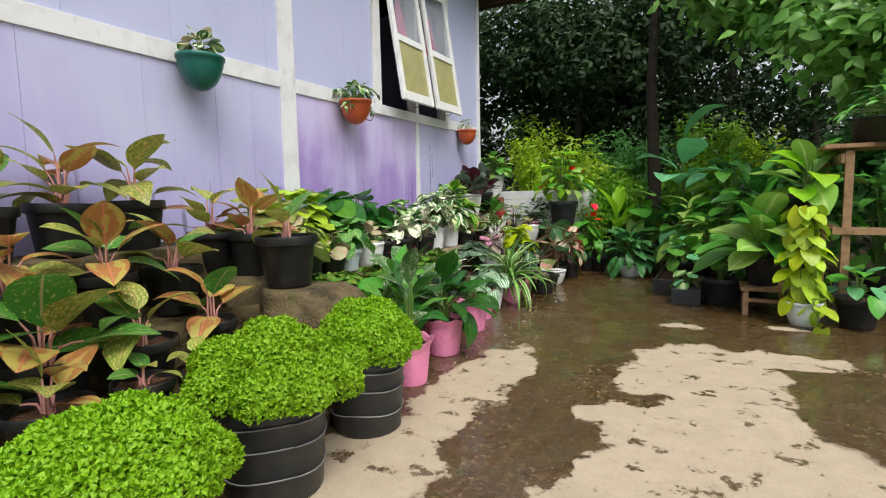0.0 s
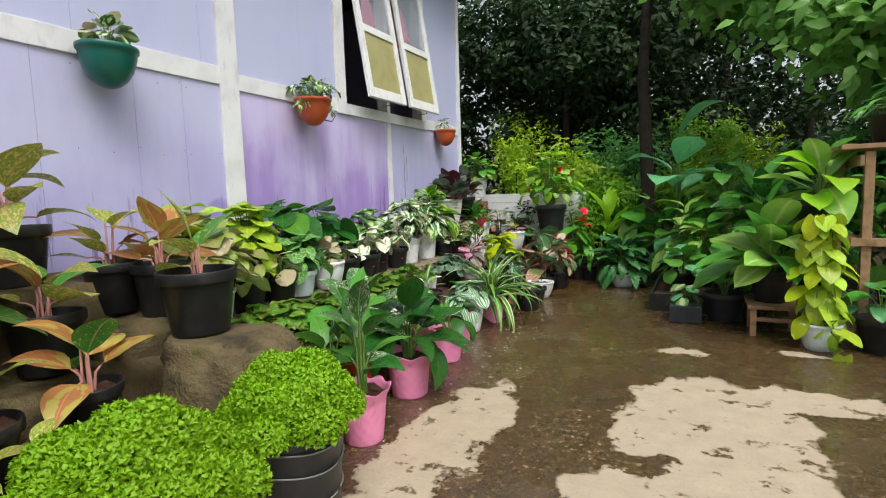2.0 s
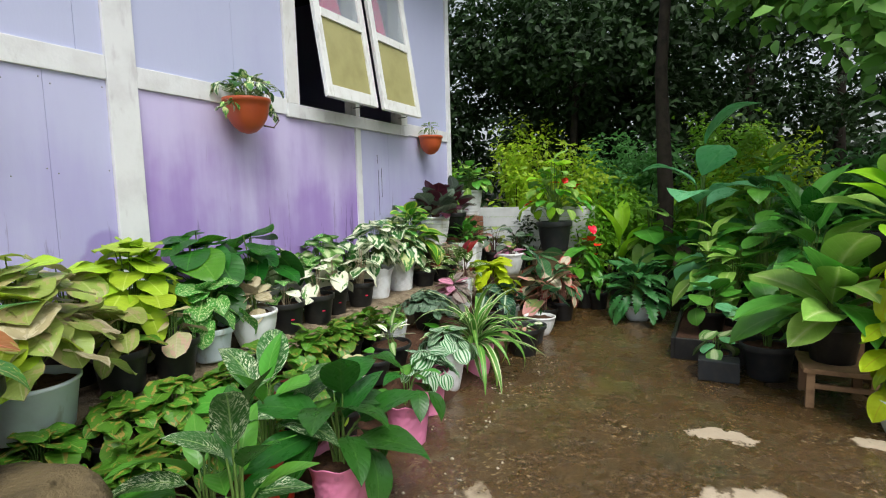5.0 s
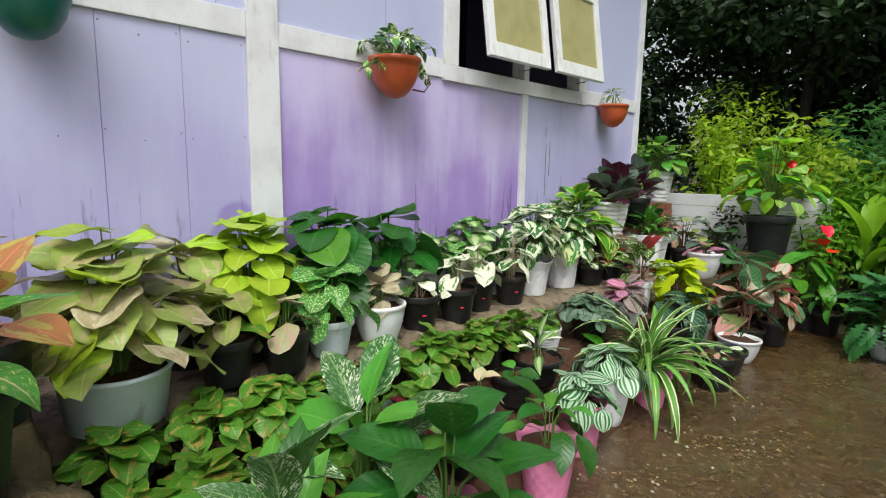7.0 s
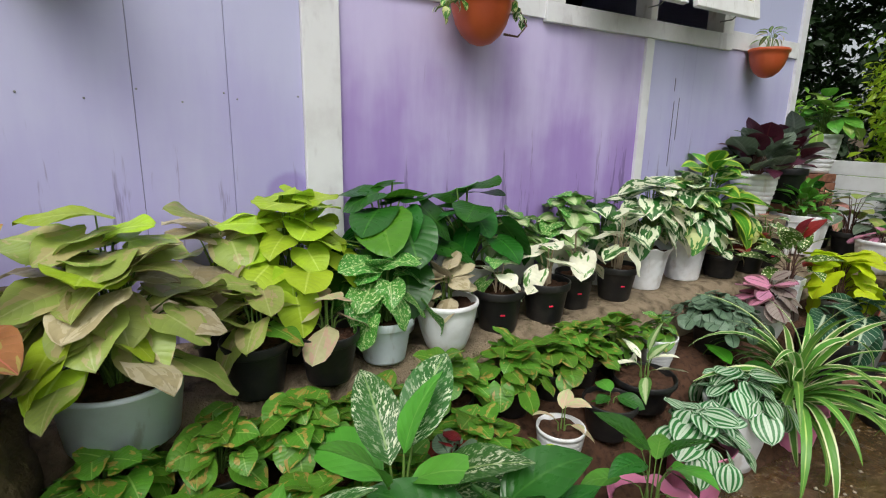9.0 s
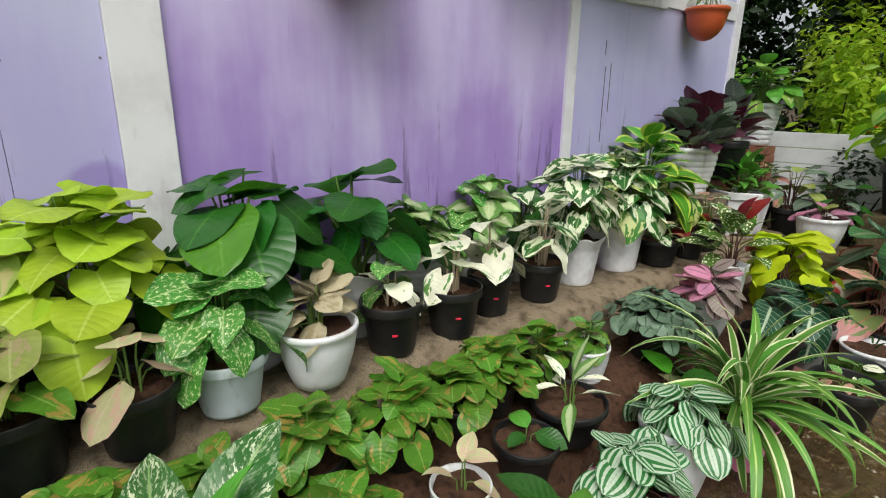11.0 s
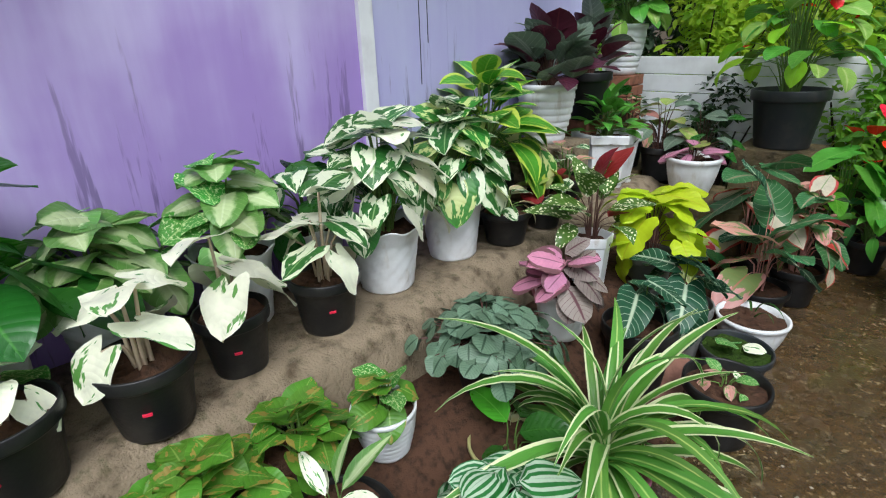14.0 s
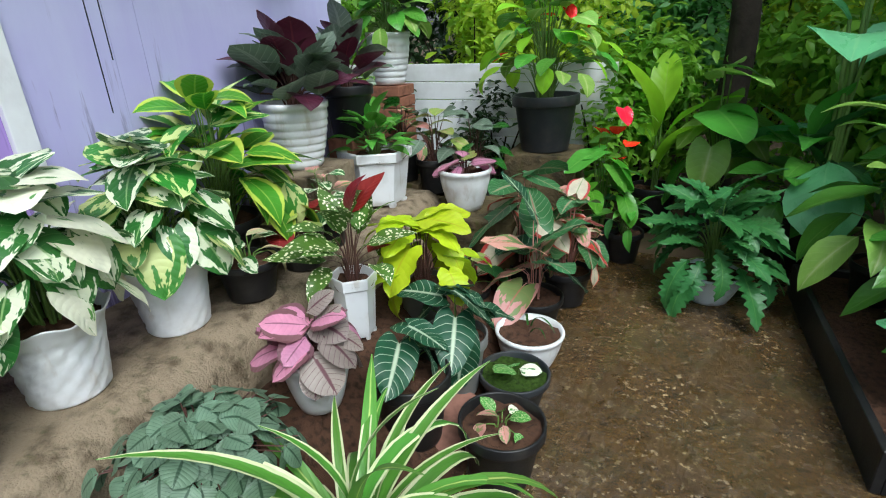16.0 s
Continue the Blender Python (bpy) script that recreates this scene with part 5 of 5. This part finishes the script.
for dx, dy, dz in ((0.0, -0.1, 0.83), (0.12, -0.06, 0.68), (-0.1, -0.05, 0.95), (0.05, -0.16, 0.62), (-0.06, -0.18, 0.74), (0.2, -0.1, 0.8)):
    attach("spathe", leaf_mesh("heart", "spathe", 1), ob, Matrix.Translation((dx, dy, dz)) @ Matrix.Rotation(rng.uniform(0, 6), 4, "Z") @ Matrix.Rotation(radians(rng.uniform(-45, 25)), 4, "X") @ Matrix.Diagonal((0.12, 0.12, 0.12, 1)))

# ---- far and right-hand side of the yard ----
FARG = "pots across the yard"


def far(*a, **k):
    return plant(*a, group=FARG, **k)


far(-1.12, 8.60, 0.0, 0.24, 0.2, "lip", "black", "small leafy plant in a black pot", 20, "lance", ("mid_green", "fern"), 0.15, 0.25, 0.15)
far(-0.64, 8.2, 0.0, 0.32, 0.17, "round", "grey_white", "fern with deeply cut fronds in a pale bowl pot", 60, "lobed", ("fern",), 0.29, 0.40, 0.19, (55, -28), width=0.75)
far(-0.15, 8.95, 0.0, 0.36, 0.3, "lip", "black", "leafy dark plant with long blades in a black pot", 36, "lance", ("mid_green", "fern", "mid_green"), 0.38, 0.45, 0.22, (60, -20), width=1.0)
far(-0.62, 9.15, 0.0, 0.34, 0.3, "lip", "black", "broad heart-leaved plant in a black pot", 14, "heart", ("mid_green", "pale_green"), 0.34, 0.9, 0.25, (0, -60), thick=0.008)
ob, rng = far(-0.98, 9.35, 0.0, 0.34, 0.3, "lip", "black", "bright upright bird's-nest leaf plant", 5, "paddle", ("bright",), 0.62, 0.62, 0.07, (84, 60), thick=0.01)
ob, rng = far(-0.05, 8.85, 0.0, 0.42, 0.36, "lip", "black", "tall plant with very broad blue-green leaves", 9, "paddle", ("banana",), 0.66, 1.50, 0.15, (60, -5), thick=0.016, width=1.4)
far(0.10, 6.72, 0.0, 0.20, 0.16, "lip", "charcoal", "small dark pot of round pale leaves", 10, "round", ("pale_vein", "banana"), 0.14, 0.18, 0.12, (10, -40))
far(0.42, 6.76, 0.0, 0.36, 0.25, "lip", "charcoal", "upright paddle-leaved plant in a dark tub", 10, "paddle", ("mid_green", "pale_green"), 0.36, 0.22, 0.10, (70, 20), width=1.2)
far(0.58, 7.10, 0.0, 0.30, 0.22, "lip", "black", "dense small-leaved plant in a black pot", 60, "oval", ("mid_green", "fern"), 0.12, 0.40, 0.24)
trough = tagged(part("planter_trough", box(-0.02, 0.24, 6.50, 6.66, 0.0, 0.15, 0.01), M["charcoal"]), "shallow dark rectangular planter on the yard", "planter")
long_trough = tagged(new("planter_trough"), "long black planter edge filled with gravel", "planter")
boxes("side", [(-0.23, -0.20, 6.95, 8.42, 0.0, 0.17), (0.38, 0.41, 6.95, 8.42, 0.0, 0.17), (-0.20, 0.38, 6.95, 6.98, 0.0, 0.17), (-0.20, 0.38, 8.39, 8.42, 0.0, 0.17)], M["black"], long_trough)
part("gravel", box(-0.20, 0.38, 6.98, 8.39, 0.0, 0.13, 0), M["soil"], long_trough)
for x, y, kind, lf, n, sz, hgt in ((0.05, 7.35, "round", ("banana", "mid_green"), 16, 0.16, 0.25), (0.22, 7.75, "lance", ("mid_green", "pale_green"), 30, 0.32, 0.5), (0.05, 8.15, "lance", ("mid_green", "pale_green"), 24, 0.36, 0.6)):
    far(x, y, 0.13, 0.24, 0.2, "lip", "black", "green foliage plant standing in the trough", n, kind, lf, sz, hgt, 0.18, width=1.1)

# stool with a bird's-nest plant
stool = tagged(new("stool"), "low brown wooden stool carrying a pot", "stool")
part("seat", box(0.56, 1.02, 6.22, 6.62, 0.22, 0.25, 0.004), M["wood"], stool)
for x in (0.58, 0.96):
    for y in (6.24, 6.56):
        part("leg", box(x, x + 0.045, y, y + 0.045, 0.0, 0.219, 0.004), M["wood"], stool)
part("rail", box(0.626, 0.958, 6.25, 6.275, 0.12, 0.15, 0.003), M["wood"], stool)
far(0.74, 6.46, 0.25, 0.33, 0.26, "lip", "black", "broad upright pale green leaves in a black pot", 22, "paddle", ("pale_green", "mid_green", "pale_green"), 0.52, 0.24, 0.10, (72, 15), width=0.95, thick=0.008)

# lime climber on a pole
ob, rng = potted(1.0, 6.02, 0.0, 0.28, 0.20, "round", "grey_white", "lime heart-leaved climber on a pole in a pale pot", FARG)
part("pole", box(-0.03, 0.03, -0.03, 0.03, 0.1, 0.95, 0.006), M["bark"], ob)
for k in range(6):
    a = k * 1.05
    trail(ob, rng, (0.06 * math.cos(a), 0.06 * math.sin(a), 0.95), (0.10 * math.cos(a + 0.6), 0.10 * math.sin(a + 0.6), 0.22), 13, "heart", ("lime", "lime", "yellow_lime"), 0.15, spread=0.05, outward=True)
trail(ob, rng, (0.1, -0.12, 0.25), (0.14, -0.2, 0.04), 5, "heart", ("lime",), 0.16, spread=0.05)
far(1.36, 6.08, 0.0, 0.32, 0.24, "lip", "black", "leafy plant in a black pot beside the stand", 12, "oval", ("mid_green", "banana"), 0.20, 0.25, 0.15)

# wooden plant stand
stand = tagged(new("plant_stand"), "weathered wooden rack holding flower pots", "stand")
for x, y, top in ((1.27, 6.30, 1.40), (1.17, 6.72, 1.40), (1.78, 6.30, 1.42), (1.70, 6.72, 1.42)):
    part("post", box(x, x + 0.06, y, y + 0.05, 0.0, top, 0.004), M["wood"], stand)
part("top_board", box(1.12, 1.95, 6.26, 6.78, 1.421, 1.455, 0.004), M["wood"], stand)
part("rail", box(1.20, 1.85, 6.27, 6.298, 0.72, 0.78, 0.004), M["wood"], stand)
part("rail", box(1.24, 1.268, 6.30, 6.78, 1.30, 1.38, 0.004), M["wood"], stand)
part("shelf_board", box(0.86, 1.26, 6.36, 6.70, 0.76, 0.785, 0.004), M["wood"], stand)
part("post", box(0.88, 0.93, 6.62, 6.67, 0.0, 0.759, 0.004), M["wood"], stand)
ob, rng = far(1.60, 6.45, 1.455, 0.62, 0.20, "tub", "black", "wide black bowl of feathery foliage on the rack", 90, "lance", ("fern", "mid_green"), 0.16, 0.32, 0.34, (40, -30), width=0.6)
far(1.05, 6.54, 0.785, 0.36, 0.27, "lip", "black", "white-green broad plant in a black pot on the rack", 14, "paddle", ("pale_green", "bright", "pale_green"), 0.42, 0.30, 0.12, (65, 0), width=1.2, thick=0.007)
far(1.16, 7.15, 0.0, 0.34, 0.30, "lip", "black", "tall leafy plant behind the rack", 40, "oval", ("deep_green", "mid_green"), 0.24, 1.1, 0.32)
far(1.75, 7.25, 0.0, 0.34, 0.30, "lip", "black", "leafy plant behind the rack", 40, "oval", ("deep_green", "mid_green"), 0.22, 0.9, 0.32)
far(0.75, 7.65, 0.0, 0.34, 0.30, "lip", "black", "dark long-leaved plant beside the trough", 46, "lance", ("deep_green", "mid_green"), 0.40, 0.9, 0.3, (60, -20))
far(0.48, 8.45, 0.0, 0.40, 0.32, "lip", "black", "tall green leafy plant at the yard's end", 50, "oval", ("mid_green", "fern", "mid_green", "pale_green"), 0.26, 1.3, 0.36)

# ---- trees, shrubs and what lies behind ----
def crown(blobs, count, size, seed, aspect=0.5, shell=0.55, face=(0, 0, 0.6)):
    """Leaves scattered in clumps through several ellipsoids."""
    rng = np.random.default_rng(seed)
    pts, nor = [], []
    vol = [rx * ry * rz for *_, rx, ry, rz in blobs]
    for (cx, cy, cz, rx, ry, rz), vv in zip(blobs, vol):
        k = int(count * vv / sum(vol))
        clumps = max(6, k // 22)
        d = rng.normal(size=(clumps, 3))
        d /= np.linalg.norm(d, axis=1, keepdims=True)
        r = rng.uniform(shell, 1.05, size=(clumps, 1))
        c = d * r * np.array([rx, ry, rz]) + np.array([cx, cy, cz])
        idx = rng.integers(0, clumps, size=k)
        off = rng.normal(size=(k, 3)) * size * 0.85
        pts.append(c[idx] + off)
        n = d[idx] * 0.5 + rng.normal(size=(k, 3)) * 0.45 + np.array(face)
        nor.append(n)
    return leaf_cloud(np.concatenate(pts), np.concatenate(nor), size, rng, 0.15, aspect)


def tree(x, y, height, radius, blobs, count, size, leaf, seed, label, group, aspect=0.5, face=(0, 0, 0.6)):
    ob = new("tree")
    ob.matrix_basis = pose(x, y, -0.05)
    tagged(ob, label, "tree", group)
    rng = random.Random(seed)
    chunks = [tube([(0, 0, 0), (0.03, 0.02, height * 0.3), (-0.05, 0.04, height * 0.65), (0.02, 0, height)], radius, radius * 0.45, 12)]
    attach("trunk", mesh_from("trunk", *join(chunks), M["bark"]), ob)
    for bx, by, bz, *_ in blobs:
        e = Vector((bx - x, by - y, bz))
        s = Vector((0, 0, height * 0.93))
        mid = s.lerp(e, 0.5) + Vector((rng.uniform(-0.2, 0.2), rng.uniform(-0.2, 0.2), 0.25))
        attach("limb", mesh_from("limb", *tube([s, s.lerp(mid, 0.5) + Vector((0, 0, 0.1)), mid, mid.lerp(e, 0.5), e], radius * 0.26, radius * 0.07, 8), M["bark"]), ob)
    v, f = crown([(bx - x, by - y, bz, a, b, c) for bx, by, bz, a, b, c in blobs], count, size, seed, aspect, 0.55, face)
    tagged(attach("crown", cloud_mesh("crown", v, f, LM[leaf]), ob), "", "", "", "stuff")
    return ob


tree(-0.55, 9.8, 4.4, 0.12, [(1.9, 7.9, 2.75, 0.8, 0.6, 0.6), (1.9, 8.8, 3.3, 1.2, 0.9, 0.8), (0.9, 9.9, 4.1, 1.1, 0.8, 0.8), (2.7, 8.3, 3.0, 1.2, 1.0, 1.1), (1.4, 9.6, 4.2, 1.6, 0.9, 0.7), (3.2, 9.0, 2.4, 1.2, 1.0, 1.4)], 15000, 0.19, "big_leaf", 3, "broad-leaved tree arching over the yard", "garden trees", 0.55, (0.3, -0.7, 0.8))
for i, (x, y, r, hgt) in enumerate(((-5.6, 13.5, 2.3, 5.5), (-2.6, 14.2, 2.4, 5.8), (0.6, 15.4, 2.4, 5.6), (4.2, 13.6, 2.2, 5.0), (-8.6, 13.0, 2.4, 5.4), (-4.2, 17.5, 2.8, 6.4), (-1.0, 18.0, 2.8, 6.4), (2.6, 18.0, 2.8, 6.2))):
    tree(x, y, hgt * 0.8, 0.18, [(x, y, hgt * 0.72, r, r, 1.9), (x - 0.6, y - 0.8, hgt * 0.45, r * 0.9, r * 0.7, 1.5), (x + 0.5, y + 0.4, hgt * 0.98, r * 0.85, r * 0.85, 1.2), (x + 0.2, y + 0.6, hgt * 0.2, r * 0.95, r * 0.7, 1.2)], 8500 if y < 17 else 5000, 0.17, "shade_dark", 20 + i, "dense garden tree behind the yard, coloured dark for shade", "garden trees")
tree(-2.3, 12.4, 3.4, 0.12, [(-2.2, 12.2, 4.1, 1.7, 1.2, 1.1), (-0.4, 12.8, 4.4, 1.5, 1.2, 1.2), (-3.6, 12.6, 4.4, 1.4, 1.2, 1.2), (-2.0, 13.3, 3.0, 1.3, 1.0, 1.0), (-0.9, 12.9, 2.7, 1.2, 0.8, 0.9)], 13000, 0.16, "shade_dark", 41, "tree over the far shrubs, added and coloured dark for shade", "garden trees")


def shrub(x, y, r, hgt, count, size, leaf, seed, label, aspect=0.45):
    ob = new("shrub")
    ob.matrix_basis = pose(x, y, -0.05)
    tagged(ob, label, "shrub", "garden shrubs")
    rng = random.Random(seed)
    for k in range(6):
        a = k * 1.05 + rng.uniform(-0.3, 0.3)
        e = (r * 0.6 * math.cos(a), r * 0.6 * math.sin(a), hgt * rng.uniform(0.6, 0.9))
        attach("branch", mesh_from("branch", *tube([(0, 0, 0), (e[0] * 0.3, e[1] * 0.3, e[2] * 0.5), e], 0.018, 0.006), M["bark"]), ob)
    blobs = [(rng.uniform(-0.4, 0.4) * r, rng.uniform(-0.4, 0.4) * r, hgt * rng.uniform(0.35, 0.85), r * 0.7, r * 0.7, hgt * 0.3) for _ in range(5)]
    v, f = crown(blobs, count, size, seed, aspect, 0.4)
    tagged(attach("foliage", cloud_mesh("foliage", v, f, LM[leaf]), ob), "", "", "", "stuff")


for i, (x, y, r, hgt, size, leaf) in enumerate(((-3.6, 9.8, 0.8, 1.5, 0.10, "shrub"), (-2.6, 10.0, 0.8, 1.95, 0.10, "yellow_shrub"), (-1.7, 10.3, 0.7, 2.2, 0.10, "yellow_shrub"), (-1.05, 10.7, 0.8, 2.0, 0.11, "blue_shrub"), (-1.6, 11.6, 1.0, 2.3, 0.10, "blue_shrub"), (-2.9, 11.8, 1.0, 2.7, 0.10, "yellow_shrub"), (-4.6, 10.6, 0.9, 1.8, 0.11, "shrub"), (0.4, 10.2, 0.8, 1.5, 0.13, "shrub"), (1.4, 9.2, 0.8, 1.7, 0.15, "blue_shrub"), (2.5, 8.0, 0.9, 1.9, 0.15, "blue_shrub"), (3.0, 6.6, 0.8, 1.6, 0.14, "shrub"), (-3.6, 8.9, 0.45, 1.2, 0.10, "shrub"), (2.6, 9.6, 1.0, 2.4, 0.16, "blue_shrub"), (-1.1, 9.9, 0.5, 1.3, 0.10, "shrub"), (-2.15, 9.12, 0.32, 1.0, 0.07, "dark"), (-3.0, 9.12, 0.3, 1.0, 0.07, "dark"), (-1.35, 9.2, 0.3, 1.1, 0.08, "shrub"), (-5.6, 11.6, 1.0, 1.6, 0.11, "shrub"), (0.7, 11.6, 0.9, 2.0, 0.11, "yellow_shrub"), (0.1, 12.0, 0.9, 2.5, 0.11, "shrub"))):
    shrub(x, y, r, hgt, 2600 if r > 0.4 else 800, size, {"dark": "shade_dark"}.get(leaf, leaf), 60 + i, {"dark": "sparse dark creeper in front of the fence", "shrub": "leafy mid-green garden shrub behind the yard", "yellow_shrub": "yellow-green garden shrub in bright leaf", "blue_shrub": "blue-green leafy garden shrub behind the yard"}[leaf])

# low white fence behind the shrubs
fence = tagged(new("fence"), "low white painted slat fence behind the pots", "fence")
for i in range(5):
    part("slat", box(-4.4, -1.3, 9.25, 9.275, 0.50 + 0.135 * i, 0.63 + 0.135 * i, 0.004), M["fence"], fence)
for x in (-4.3, -3.3, -2.3, -1.4):
    part("post", box(x, x + 0.06, 9.277, 9.33, -0.05, 1.17, 0.004), M["fence"], fence)

# loose grit along the foot of the pots
rp = np.random.default_rng(12)
stones = []
for i in range(110):
    x, y, s = rp.normal(-0.98, 0.13), rp.uniform(2.6, 6.6), rp.uniform(0.004, 0.013)
    x += 0.25 * math.sin(y * 1.3) * 0.3 - (0.25 if y > 5 else 0)
    v = [(x + s * a * rp.uniform(0.7, 1.3), y + s * b * rp.uniform(0.7, 1.3), s * c * 0.7 + s * 0.5) for a, b, c in ((1, 0, 0), (0, 1, 0), (-1, 0, 0), (0, -1, 0), (0, 0, 1), (0, 0, -1))]
    stones.append((v, [(0, 1, 4), (1, 2, 4), (2, 3, 4), (3, 0, 4), (1, 0, 5), (2, 1, 5), (3, 2, 5), (0, 3, 5)]))
v, f = join(stones)
tagged(attach("gravel", mesh_from("gravel", v, f, M["grit"])), "pale loose grit scattered on the yard", "gravel", "", "stuff")

# distant green all round
rng = np.random.default_rng(8)
verts, faces = [], []
for i in range(34):
    a = i / 34 * 2 * math.pi
    blobs = [(24 * math.cos(a), 24 * math.sin(a) + 4, 2.0 + rng.uniform(0, 1), 3.2, 3.2, 2.6 + rng.uniform(0, 1.5))]
    v, f = crown(blobs, 900, 0.55, 200 + i)
    o = len(verts)
    verts += v.tolist()
    faces += [tuple(k + o for k in q) for q in f]
tagged(attach("backdrop", mesh_from("backdrop", verts, faces, LM["shade_dark"])), "far belt of trees around the garden, coloured dark for shade", "trees", "", "stuff")
